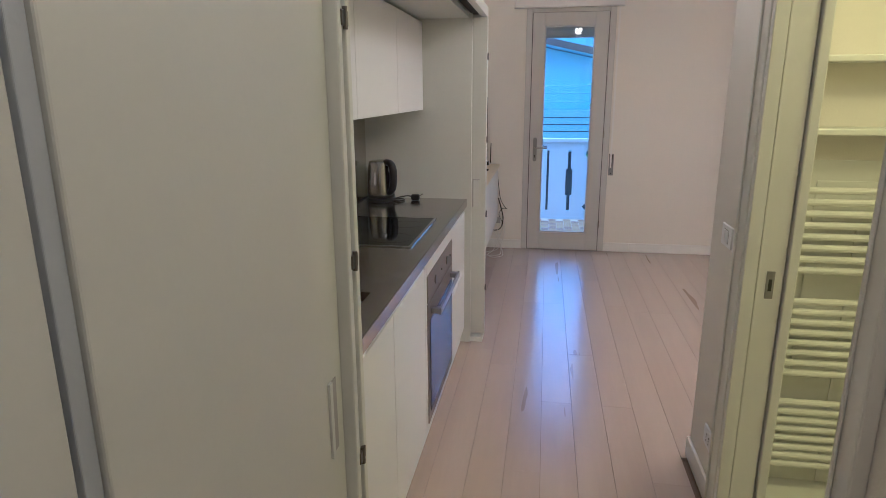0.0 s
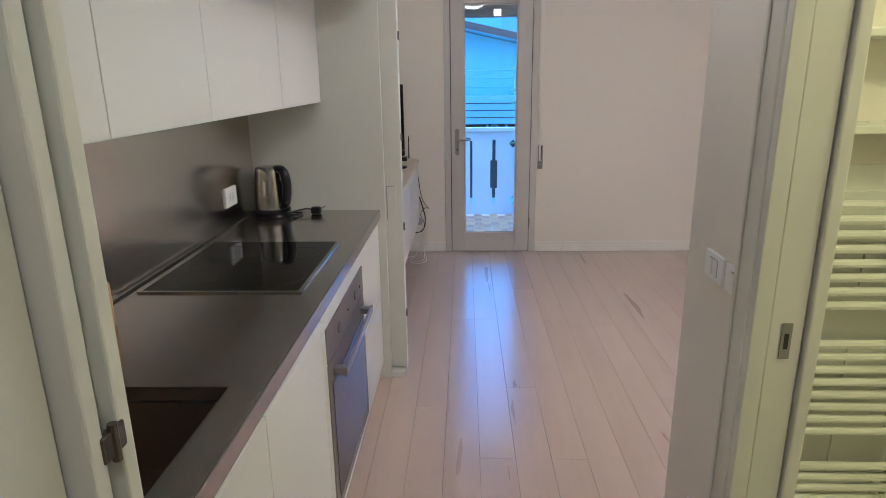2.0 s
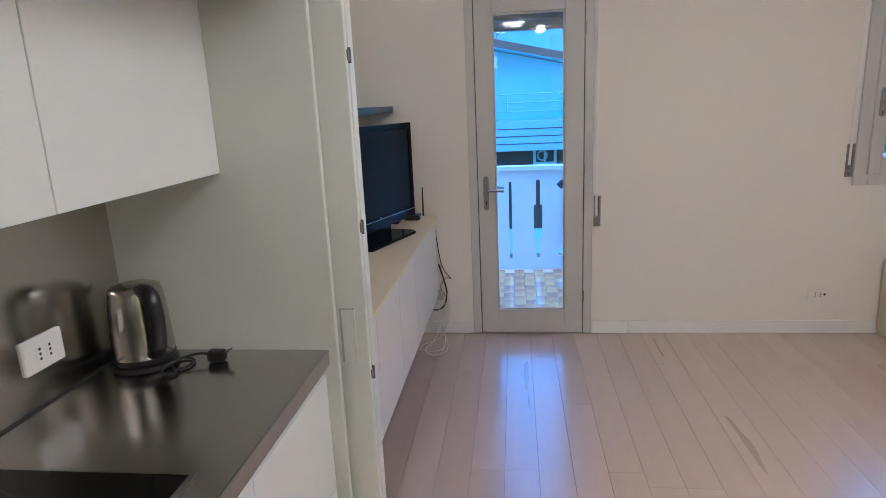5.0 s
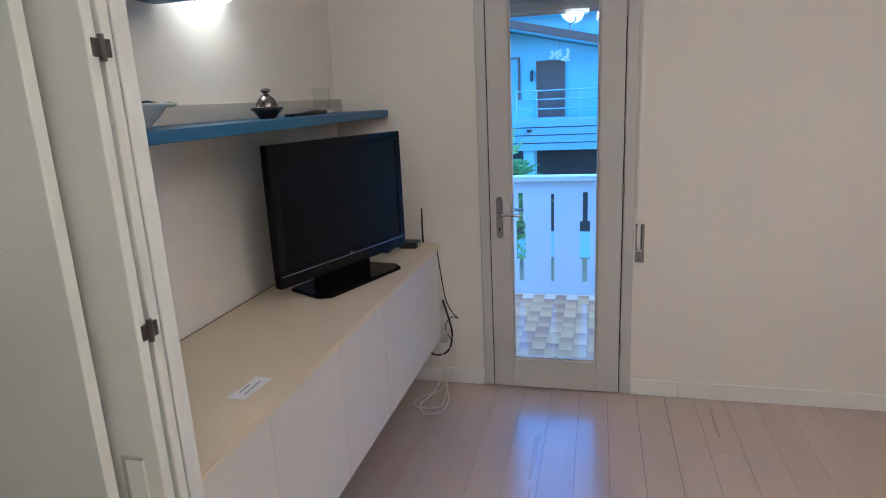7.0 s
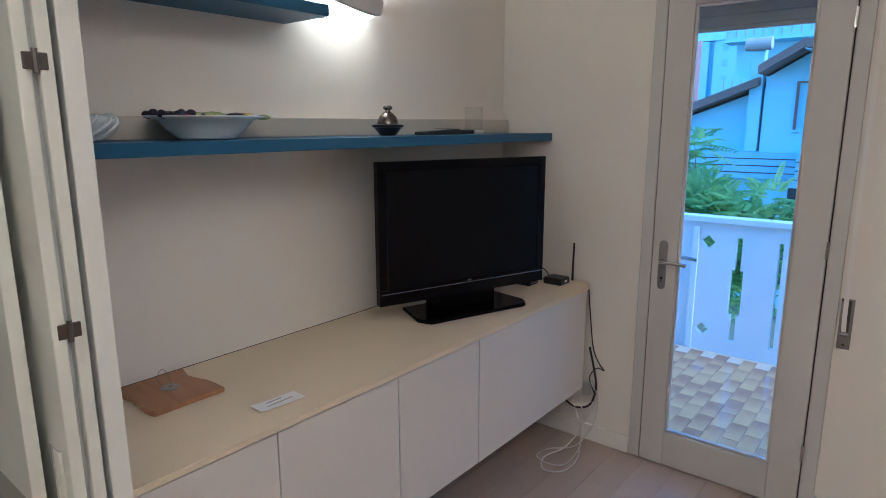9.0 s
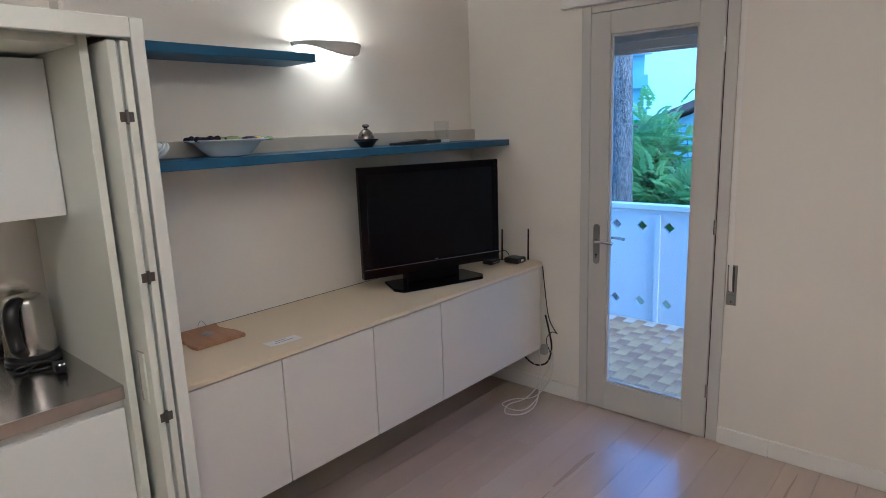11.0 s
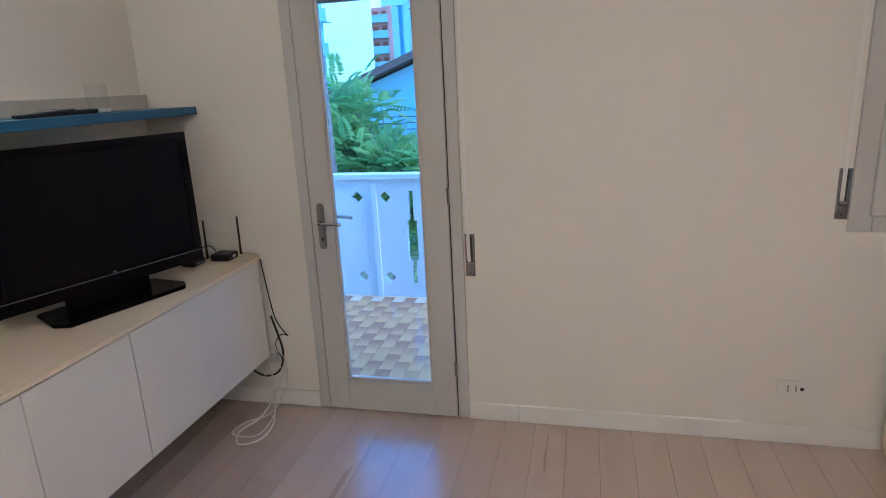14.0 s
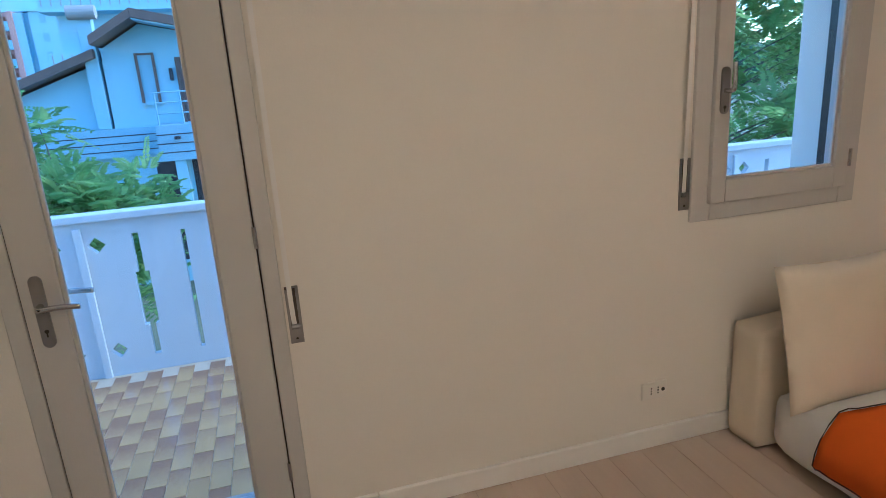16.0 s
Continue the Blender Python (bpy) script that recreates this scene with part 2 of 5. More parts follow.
THINGLASS.name = "thin_glass"
for q in THINGLASS.node_tree.nodes:
    if q.type == "MATH" and q.operation == "MULTIPLY_ADD":
        q.inputs[1].default_value, q.inputs[2].default_value = 0.22, 0.03
    if q.type == "BSDF_TRANSPARENT":
        q.inputs[0].default_value = (0.985, 0.99, 0.985, 1)
SOCKETPL = shade("ivory_plastic", (0.80, 0.765, 0.69), 0.45, vary=0.02, bump=0)
PEWTER = shade("pewter", (0.20, 0.17, 0.145), 0.24, 1.0, vary=0.1, bump=0)
SLOTGREY = shade("winder_inside", (0.10, 0.09, 0.08), 0.6, 0.4)
# panel lacquer darkened in colour for shade between the folded leaves
SHADEDLEAF = shade("shaded_leaf", (0.47, 0.49, 0.47), 0.42, vary=0.03, bump=0.004)


# mesh helpers
def box(bm, x0, x1, y0, y1, z0, z1, bevel=0.0, segments=2):
    """A box with rounded edges, added to bm."""
    v = [bm.verts.new((x, y, z)) for x in (x0, x1) for y in (y0, y1) for z in (z0, z1)]
    faces = [bm.faces.new([v[i] for i in q]) for q in ((0, 1, 3, 2), (4, 6, 7, 5), (0, 4, 5, 1), (2, 3, 7, 6), (0, 2, 6, 4), (1, 5, 7, 3))]
    if bevel:
        edges = {e for q in faces for e in q.edges}
        bmesh.ops.bevel(bm, geom=list(edges), offset=bevel, segments=segments, affect="EDGES", profile=0.5)
    return bm


def boxed(*sizes, bevel=0.0):
    return box(bmesh.new(), *sizes, bevel=bevel)


def lathe(bm, profile, cx=0.0, cy=0.0, n=28, sx=1.0, sy=1.0):
    """Turns rows of (radius, z) round an upright axis."""
    rings = []
    for r, z in profile:
        if r < 1e-5:
            rings.append([bm.verts.new((cx, cy, z))])
        else:
            rings.append([bm.verts.new((cx + sx * r * math.cos(6.28318 * i / n), cy + sy * r * math.sin(6.28318 * i / n), z)) for i in range(n)])
    for a, b in zip(rings, rings[1:]):
        for i in range(n):
            j = (i + 1) % n
            if len(a) == 1 and len(b) == 1:
                continue
            if len(a) == 1:
                bm.faces.new((a[0], b[j], b[i]))
            elif len(b) == 1:
                bm.faces.new((a[i], a[j], b[0]))
            else:
                bm.faces.new((a[i], a[j], b[j], b[i]))
    return bm


def smooth_path(points, steps=8):
    out = []
    p = [Vector(q) for q in points]
    for i in range(len(p) - 1):
        a, b, c, d = p[max(i - 1, 0)], p[i], p[i + 1], p[min(i + 2, len(p) - 1)]
        for k in range(steps):
            t = k / steps
            out.append(0.5 * (2 * b + (c - a) * t + (2 * a - 5 * b + 4 * c - d) * t * t + (3 * b - a - 3 * c + d) * t ** 3))
    return out + [p[-1]]


def tube(bm, points, r, n=8, steps=8, taper=1.0, curved=True, gnarl=0.0):
    """A round bar along a line of points."""
    path = smooth_path(points, steps) if curved else [Vector(q) for q in points]
    rings = []
    for i, q in enumerate(path):
        way = (path[min(i + 1, len(path) - 1)] - path[max(i - 1, 0)]).normalized()
        side = way.cross(Vector((0, 0, 1)) if abs(way.z) < 0.9 else Vector((1, 0, 0))).normalized()
        up = side.cross(way)
        w = r * (1 + (taper - 1) * i / max(1, len(path) - 1))
        rings.append([bm.verts.new(q + w * (1 + (gnarl * noise.noise(Vector((7 * math.cos(6.28318 * k / n), 7 * math.sin(6.28318 * k / n), 4 * q.z))) if gnarl else 0)) * (math.cos(6.28318 * k / n) * side + math.sin(6.28318 * k / n) * up)) for k in range(n)])
    for a, b in zip(rings, rings[1:]):
        for k in range(n):
            bm.faces.new((a[k], b[k], b[(k + 1) % n], a[(k + 1) % n]))
    bm.faces.new(rings[0])
    bm.faces.new(rings[-1][::-1])
    return bm


def tubed(points, r, **more):
    return tube(bmesh.new(), points, r, **more)


def plate(bm, outline, x0, x1, axis="x"):
    """A flat plate of an outline, extruded along an axis."""
    def at(u, v, w):
        return {"x": (w, u, v), "y": (u, w, v), "z": (u, v, w)}[axis]
    a = [bm.verts.new(at(u, v, x0)) for u, v in outline]
    b = [bm.verts.new(at(u, v, x1)) for u, v in outline]
    bm.faces.new(a)
    bm.faces.new(b[::-1])
    for i in range(len(a)):
        j = (i + 1) % len(a)
        bm.faces.new((a[j], a[i], b[i], b[j]))
    return bm


def mesh_of(name, bm, material, smooth=False):
    bmesh.ops.recalc_face_normals(bm, faces=bm.faces)
    data = bpy.data.meshes.new(name)
    bm.to_mesh(data)
    bm.free()
    data.materials.append(material)
    if smooth:
        data.shade_smooth()
    return data


BASE = {}


def thing(name, x, y, z, label, category, group="", kind=""):
    """An empty at a thing's base, for its parts to hang under."""
    ob = new(name)
    ob.empty_display_size = 0.05
    ob.location = (x, y, z)
    BASE[ob] = Vector((x, y, z))
    return tagged(ob, label, category, group, kind)


def part(name, bm, material, parent=None, label="", smooth=False):
    """Links a bmesh, given in the world's metres, as one mesh under a thing or under a part."""
    ob = new(name, mesh_of(name, bm, material, smooth))
    if parent is not None:
        ob.parent = parent
        if parent in BASE:
            ob.matrix_parent_inverse = Matrix.Translation(-BASE[parent])
    return tagged(ob, label) if label else ob


def single(name, bm, material, label, category, smooth=False, kind="", group=""):
    return tagged(part(name, bm, material, smooth=smooth), label, category, group, kind)


def structure(name, bm, material, label, category):
    return tagged(part(name, bm, material), label, category, kind="structure")


# ------------------------------------------------------------------ the rooms
H = 2.70          # ceiling
YW = 6.07         # inner face of the window wall
XT = -0.58        # wall behind the sideboard
XR = 4.75         # far right wall
XC = 1.056         # corridor's right wall
YB = 2.57         # rear wall of the room


def wall_with_holes(x0, x1, z0, z1, holes, y0, y1):
    bm = bmesh.new()
    xs = sorted({x0, x1, *[v for q in holes for v in q[:2]]})
    zs = sorted({z0, z1, *[v for q in holes for v in q[2:]]})
    for a, b in zip(xs, xs[1:]):
        for c, d in zip(zs, zs[1:]):
            if not any(q[0] <= a and b <= q[1] and q[2] <= c and d <= q[3] for q in holes):
                box(bm, a, b, y0, y1, c, d)
    bmesh.ops.remove_doubles(bm, verts=bm.verts, dist=1e-5)
    return bm


structure("wall_north", wall_with_holes(-0.78, XR + 0.2, 0, H, [(0.20, 0.99, 0, 2.235), (2.60, 3.30, 1.02, 2.20)], YW, YW + 0.28), WALL, "plain white painted wall with a balcony door and a window", "wall")
structure("wall_west", boxed(-0.78, XT, 3.80, YW, 0, H), WALL, "plain white painted wall behind the sideboard", "wall")
structure("wall_west_kitchen", boxed(-0.86, -0.66, -1.4, 3.80, 0, H), WALL, "plain white painted wall behind the kitchen", "wall")
structure("wall_east", boxed(XR, XR + 0.2, YB, YW, 0, H), WALL, "plain white painted wall", "wall")
structure("wall_south_room", boxed(XC + 0.13, XR + 0.2, YB - 0.10, YB, 0, H), WALL, "plain white painted wall shared with the bathroom", "wall")
bm = boxed(XC, XC + 0.13, 2.09, YB, 0, H)
box(bm, XC, XC + 0.13, -1.4, 1.356, 0, H)
box(bm, XC, XC + 0.13, 1.356, 2.09, 2.12, H)
structure("wall_corridor", bm, WALL, "plain white painted corridor wall with a bathroom doorway", "wall")
structure("wall_south", boxed(-0.86, XC + 0.17, -1.6, -1.4, 0, H), WALL, "plain white painted wall at the corridor's end", "wall")
bm = boxed(XC + 0.13, 2.9, 0.2, 0.35, 0, H)
box(bm, 2.9, 3.05, 0.2, YB - 0.10, 0, H)
structure("wall_bathroom", bm, WTILE, "white bathroom walls", "wall")
structure("ceiling", boxed(-0.86, XR + 0.2, -1.6, YW, H, H + 0.15), CEIL, "plain white painted ceiling", "ceiling")
floor = structure("floor", boxed(-0.86, XR + 0.2, -1.6, YW + 0.02, -0.12, -0.012), SUBFLOOR, "pale oak plank floor with a satin finish", "floor")
structure("floor_bathroom", boxed(XC + 0.02, 2.9, 0.35, YB - 0.1, -0.012, 0.002), WTILE, "pale bathroom floor", "floor")


def skirting(name, x0, x1, y0, y1):
    structure(name, boxed(x0, x1, y0, y1, 0, 0.088, bevel=0.004), SKIRT, "low white skirting board along the wall", "skirting")


skirting("baseboard_1", XT + 0.002, 0.197, YW - 0.017, YW)
skirting("baseboard_2", 0.993, 1.233, YW - 0.017, YW)
skirting("baseboard_3", 1.236, XR, YW - 0.017, YW)
skirting("baseboard_4", XC - 0.013, XC, 2.165, YB)
skirting("baseboard_5", XC - 0.013, XR, YB, YB + 0.013)
skirting("baseboard_6", XT, XT + 0.013, 3.85, YW - 0.014)


# ------------------------------------------------------------------ balcony door and window
def lever(parent, x, y, z, out, turn=1, tall=0.225, up=False):
    """A long plate with a lever handle and keyhole; out is the side it stands on."""
    bm = bmesh.new()
    pts = [(0.018 * math.cos(a), 0.018 * math.sin(a)) for a in [math.pi * k / 8 for k in range(9)]]
    outline = [(x + u, z + tall / 2 - 0.018 + v) for u, v in pts] + [(x - u, z - tall / 2 + 0.018 - v) for u, v in pts]
    plate(bm, outline, y, y + out * 0.006, "y")
    p = part("handle_plate", bm, SATIN, parent, "satin metal handle plate")
    y2 = y + out * 0.006
    grip = tube(bmesh.new(), [(x, y2, z + 0.02), (x, y2 + out * 0.03, z + 0.02), (x + turn * 0.012, y2 + out * 0.045, z + 0.02), (x + turn * 0.06, y2 + out * 0.045, z + 0.022), (x + turn * 0.115, y2 + out * 0.042, z + 0.018)], 0.0085, n=10)
    if up:
        grip = tube(bmesh.new(), [(x, y2, z), (x, y2 + out * 0.035, z), (x, y2 + out * 0.046, z + 0.012), (x, y2 + out * 0.046, z + 0.05), (x, y2 + out * 0.043, z + 0.10)], 0.0085, n=10)
    part("handle_lever", grip, CHROME, p, "curved metal lever", smooth=True)
    hole = lathe(bmesh.new(), [(0, 0.0), (0.006, 0.0), (0.006, 0.002), (0, 0.002)], n=12)
    bmesh.ops.rotate(hole, verts=hole.verts, matrix=Matrix.Rotation(radians(90), 3, "X"))
    bmesh.ops.translate(hole, verts=hole.verts, vec=(x, y2 + (0.002 if out > 0 else 0.0), z - 0.06))
    box(hole, x - 0.002, x + 0.002, y2 - 0.001, y2 + out * 0.0015, z - 0.078, z - 0.06)
    part("keyhole", hole, DARK, p)
    return p


def sash(parent, x0, x1, z0, z1, gx0, gx1, gz0, gz1, y0, y1):
    """A glazed leaf: four bars with a bead round the pane."""
    bars = (("stile", (x0, gx0, z0, z1)), ("stile", (gx1, x1, z0, z1)), ("rail", (gx0, gx1, gz1, z1)), ("rail", (gx0, gx1, z0, gz0)))
    for name, (a, b, c, d) in bars:
        part(name, boxed(a, b, y0, y1, c, d, bevel=0.004), DOOR, parent)
    for a, b, c, d in ((gx0, gx0 + 0.012, gz0, gz1), (gx1 - 0.012, gx1, gz0, gz1), (gx0 + 0.012, gx1 - 0.012, gz1 - 0.012, gz1), (gx0 + 0.012, gx1 - 0.012, gz0, gz0 + 0.012)):
        part("glazing_bead", boxed(a, b, y0 + 0.010, y0 + 0.024, c, d, bevel=0.003), DOOR, parent)
    pane = part("pane", boxed(gx0 + 0.002, gx1 - 0.002, y0 + 0.026, y0 + 0.032, gz0 + 0.002, gz1 - 0.002), GLASS, parent, "clear glass pane")
    pane.visible_shadow = False
    return pane


bd = thing("door_1", 0.595, YW, 0, "closed pale grey painted balcony door with a tall glass pane", "door", kind="structure")
for name, q in (("frame_post", (0.199, 0.2525, 0.0, 2.234)), ("frame_post", (0.9365, 0.991, 0.0, 2.234)), ("frame_head", (0.255, 0.934, 2.198, 2.234))):
    part(name, boxed(q[0], q[1], YW - 0.012, YW + 0.07, q[2], q[3], bevel=0.004), DOOR, bd)
for q in ((0.2555, 0.276, 0.0, 2.19), (0.912, 0.9335, 0.0, 2.19), (0.276, 0.912, 2.17, 2.1975)):
    part("frame_stop", boxed(q[0], q[1], YW + 0.0375, YW + 0.069, q[2], q[3]), DOOR, bd)
sash(bd, 0.258, 0.931, 0.006, 2.195, 0.368, 0.815, 0.172, 2.081, YW - 0.020, YW + 0.036)
# dark strips fill the leaf's gap to stand in for its shade
for q in ((0.2528, 0.2577, 0.004, 2.195), (0.9313, 0.9362, 0.004, 2.195), (0.258, 0.931, 2.1955, 2.1978), (0.258, 0.931, 0.0045, 0.0058)):
    part("seal", boxed(q[0], q[1], YW - 0.006, YW + 0.036, q[2], q[3]), DARK, bd, "dark strip painting the shade of the door gap")
lever(bd, 0.308, YW - 0.020, 0.975, -1)
lever(bd, 0.308, YW + 0.036, 0.975, 1)
for z in (0.27, 1.12, 1.97):
    part("hinge", tubed([(0.934, YW - 0.026, z - 0.035), (0.934, YW - 0.026, z + 0.035)], 0.007, curved=False), CHROME, bd, "small metal hinge")
part("threshold", boxed(0.20, 0.99, YW + 0.04, YW + 0.30, -0.05, 0.004, bevel=0.003), CONCRETE, bd)

w = thing("window_1", 2.95, YW, 1.0, "closed pale grey painted window with one glazed sash", "window", kind="structure")
for name, q in (("frame_post", (2.547, 2.632, 0.961, 2.25)), ("frame_post", (3.262, 3.347, 0.961, 2.25)), ("frame_head", (2.632, 3.262, 2.165, 2.25)), ("frame_sill", (2.632, 3.262, 0.961, 1.046))):
    part(name, boxed(q[0], q[1], YW - 0.014, YW + 0.06, q[2], q[3], bevel=0.004), DOOR, w)
sash(w, 2.618, 3.276, 1.030, 2.170, 2.684, 3.210, 1.120, 2.085, YW - 0.034, YW + 0.022)
lever(w, 2.655, YW - 0.034, 1.455, -1, turn=1, tall=0.17, up=True)
for z in (1.15, 2.05):
    part("hinge", tubed([(3.28, YW - 0.038, z - 0.035), (3.28, YW - 0.038, z + 0.035)], 0.007, curved=False), CHROME, w, "small metal hinge")
part("outer_sill", boxed(2.57, 3.33, YW + 0.06, YW + 0.31, 0.995, 1.022, bevel=0.004), CONCRETE, w)
part("shutter_guide", boxed(3.284, 3.2995, YW + 0.075, YW + 0.125, 1.022, 2.2), BLACK, w, "dark roller shutter guide")
part("shutter_guide", boxed(2.6005, 2.616, YW + 0.075, YW + 0.125, 1.022, 2.2), BLACK, w, "dark roller shutter guide")


def roller(name, x0, x1, z0, z1, y):
    s = thing(name, (x0 + x1) / 2, y, z0, "grey slatted roller shutter, nearly all rolled up", "shutter")
    z = z1
    while z > z0 + 0.01:
        part("slat", boxed(x0, x1, y, y + 0.012, z - 0.0445, z - 0.0005, bevel=0.003), GREYPL, s)
        z -= 0.045
    part("end_bar", boxed(x0, x1, y - 0.003, y + 0.015, z0 - 0.03, z - 0.0008, bevel=0.003), GREYPL, s)


roller("roller_shutter", 0.203, 0.987, 2.02, 2.234, YW + 0.17)


def strap_box(x, z, top, width=0.028):
    s = thing("shutter_strap", x, YW - 0.01, z, "white shutter strap running into a grey metal winder plate", "shutter strap")
    part("winder_plate", wall_with_holes(x - 0.022, x + 0.022, z - 0.10, z + 0.10, [(x - 0.014, x + 0.012, z - 0.05, z + 0.094)], YW - 0.007, YW - 0.0005), SATIN, s, "grey metal winder plate")
    part("winder_slot", boxed(x - 0.014, x + 0.012, YW - 0.003, YW - 0.0005, z - 0.05, z + 0.094), SLOTGREY, s)
    part("roller", tubed([(x - 0.013, YW - 0.012, z - 0.038), (x + 0.013, YW - 0.012, z - 0.038)], 0.008, curved=False), SATIN, s)
    bm = bmesh.new()
    part("screw", tubed([(x, YW - 0.0085, z - 0.083), (x, YW - 0.0065, z - 0.083)], 0.004, curved=False), DARK, s)
    a = [(x - 0.003, YW - 0.006, z - 0.040), (x - 0.006, YW - 0.014, z + 0.09), (x - 0.007, YW - 0.024, (z + top) / 2), (x - 0.004, YW - 0.020, top)]
    pts = smooth_path(a, 6)
    left = [bm.verts.new((q.x - 0.008, q.y, q.z)) for q in pts]
    right = [bm.verts.new((q.x + 0.008, q.y, q.z)) for q in pts]
    back = [bm.verts.new((q.x + 0.008, q.y + 0.0015, q.z)) for q in pts]
    bacl = [bm.verts.new((q.x - 0.008, q.y + 0.0015, q.z)) for q in pts]
    for i in range(len(pts) - 1):
        for u, v in ((left, right), (right, back), (back, bacl), (bacl, left)):
            bm.faces.new((u[i], v[i], v[i + 1], u[i + 1]))
    part("strap", bm, SKIRT, s, "white woven strap")


strap_box(1.021, 0.838, 2.24)
strap_box(2.521, 1.115, 2.26)

# unseen dome lamp, added to brighten the corridor's cupboard fronts
cl = thing("added_ceiling_lamp", 0.52, 0.30, H, "round white opal ceiling lamp, added unseen to brighten the corridor", "lamp")
part("base_ring", lathe(bmesh.new(), [(0, H - 0.0005), (0.175, H - 0.0005), (0.175, H - 0.020), (0.16, H - 0.024), (0, H - 0.024)], 0.52, 0.30, 40), SKIRT, cl)
part("dome", lathe(bmesh.new(), [(0.16, H - 0.0245), (0.156, H - 0.045), (0.135, H - 0.068), (0.10, H - 0.082), (0.05, H - 0.090), (0, H - 0.092)], 0.52, 0.30, 40), DOMEGLOW, cl, "glowing dome of the added lamp", smooth=True)
pl = thing("pendant_lamp", 0.83, 2.31, H, "small square opal pendant lamp on a thin white stem, lit", "lamp")
part("ceiling_rose", lathe(bmesh.new(), [(0, H - 0.0005), (0.045, H - 0.0005), (0.045, H - 0.018), (0.01, H - 0.026), (0, H - 0.026)], 0.83, 2.31, 24), SKIRT, pl)
part("stem", tubed([(0.83, 2.31, H - 0.026), (0.83, 2.31, 2.402)], 0.006, curved=False), SKIRT, pl)
part("shade", boxed(0.783, 0.877, 2.263, 2.357, 2.325, 2.402, bevel=0.010), OPAL, pl, "glowing opal glass shade")

sb = thing("shutter_box", 0.56, YW, 2.24, "white boxed roller shutter casing above the balcony door", "shutter box")
part("casing", boxed(0.094, 1.05, YW - 0.045, YW - 0.001, 2.243, 2.50, bevel=0.004), SKIRT, sb)
part("lower_lip", boxed(0.088, 1.056, YW - 0.052, YW - 0.001, 2.236, 2.2425, bevel=0.002), SKIRT, sb)


def outlet(name, x, y, z, facing, label, rockers=0, holes=2, wide=0.118, tall=0.076, mat=None):
    """A wall plate. facing: 'y' looks to -y, 'x' to -x, 'X' to +x."""
    s = thing(name, x, y, z, label, "switch" if rockers else "socket")

    def turned(bm):
        bmesh.ops.translate(bm, verts=bm.verts, vec=(0, 0.003, 0))
        ang = {"y": 0, "x": -90, "X": 90}[facing]
        bmesh.ops.rotate(bm, verts=bm.verts, matrix=Matrix.Rotation(radians(ang), 3, "Z"))
        bmesh.ops.translate(bm, verts=bm.verts, vec=(x, y, z))
        return bm

    part("plate", turned(boxed(-wide / 2, wide / 2, -0.011, -0.0005, -tall / 2, tall / 2, bevel=0.003)), mat or WHITEPL, s)
    for k in range(rockers):
        c = (k - (rockers - 1) / 2) * 0.03
        part("rocker", turned(boxed(c - 0.0115, c + 0.0115, -0.0165, -0.0117, -0.022, 0.022, bevel=0.002)), WHITEPL, s)
        # grey plate paints the shade round the rocker's edge
        part("rocker_gap", turned(boxed(c - 0.0135, c + 0.0135, -0.0116, -0.0112, -0.024, 0.024)), GREYPL, s)
    if not rockers:
        for k in range(holes):
            c = (k - (holes - 1) / 2) * 0.032
            part("insert", turned(boxed(c - 0.011, c + 0.011, -0.0122, -0.0112, -0.021, 0.021, bevel=0.0004)), mat or WHITEPL, s)
            for dz in (-0.012, 0, 0.012):
                part("hole", turned(boxed(c - 0.0028, c + 0.0032, -0.0128, -0.0123, dz - 0.0032, dz + 0.0032)), DARK, s)
    return s


sk = outlet("wall_socket", 2.415, YW, 0.262, "y", "ivory plastic wall socket low on the plain wall", mat=SOCKETPL)
# black disc drawn for the plate's round hole
part("round_cap", tubed([(2.455, YW - 0.0105, 0.262), (2.455, YW - 0.0075, 0.262)], 0.008, n=16, curved=False), DARK, sk, "round black dot")
outlet("light_switch", XC, 2.362, 1.01, "x", "white double light switch on the corridor wall", rockers=2)
outlet("light_switch", XC, 2.235, 1.01, "x", "white single light switch on the corridor wall", rockers=1, wide=0.10)
outlet("wall_socket", XC, 2.31, 0.235, "x", "white plastic wall socket low on the corridor wall")

# bathroom doorway
XD = 1.036        # face line of the bathroom doorway
dw = thing("door_2", XC, 1.75, 0, "open bathroom doorway with painted casing and jambs", "doorway", kind="structure")
for a, b in ((2.085, 2.16), (1.290, 1.360)):
    part("casing_strip", boxed(XD - 0.016, XC - 0.0005, a, b, 0, 2.19, bevel=0.006), CASING, dw)
    part("casing_bead", boxed(XD - 0.023, XD - 0.0165, b - 0.014, b - 0.001, 0, 2.19, bevel=0.003), CASING, dw)
    part("casing_strip", boxed(XD + 0.1305, XD + 0.146, a, b, 0, 2.19, bevel=0.006), CASING, dw)
part("casing_head", boxed(XD - 0.016, XC - 0.0005, 1.360, 2.085, 2.115, 2.19, bevel=0.006), CASING, dw)
for a, b, c in ((2.055, 2.089, 0), (1.3565, 1.375, 0)):
    far = a > 2
    part("jamb", boxed(XD - 0.012, XD + 0.028, a + 0.006 if far else a, b if far else b - 0.003, 0, 2.115, bevel=0.003), CASING, dw)
    part("jamb", boxed(XD + 0.032, XD + 0.108, a + 0.014 if far else a, b if far else b - 0.008, 0, 2.115, bevel=0.003), CASING, dw)
    part("jamb_stop", boxed(XD + 0.1125, XD + 0.142, a, b, 0, 2.115, bevel=0.004), CASING, dw)
strike = part("strike_plate", boxed(XD + 0.058, XD + 0.082, 2.0655, 2.0688, 0.88, 0.968, bevel=0.001), SATIN, dw, "small metal strike plate")
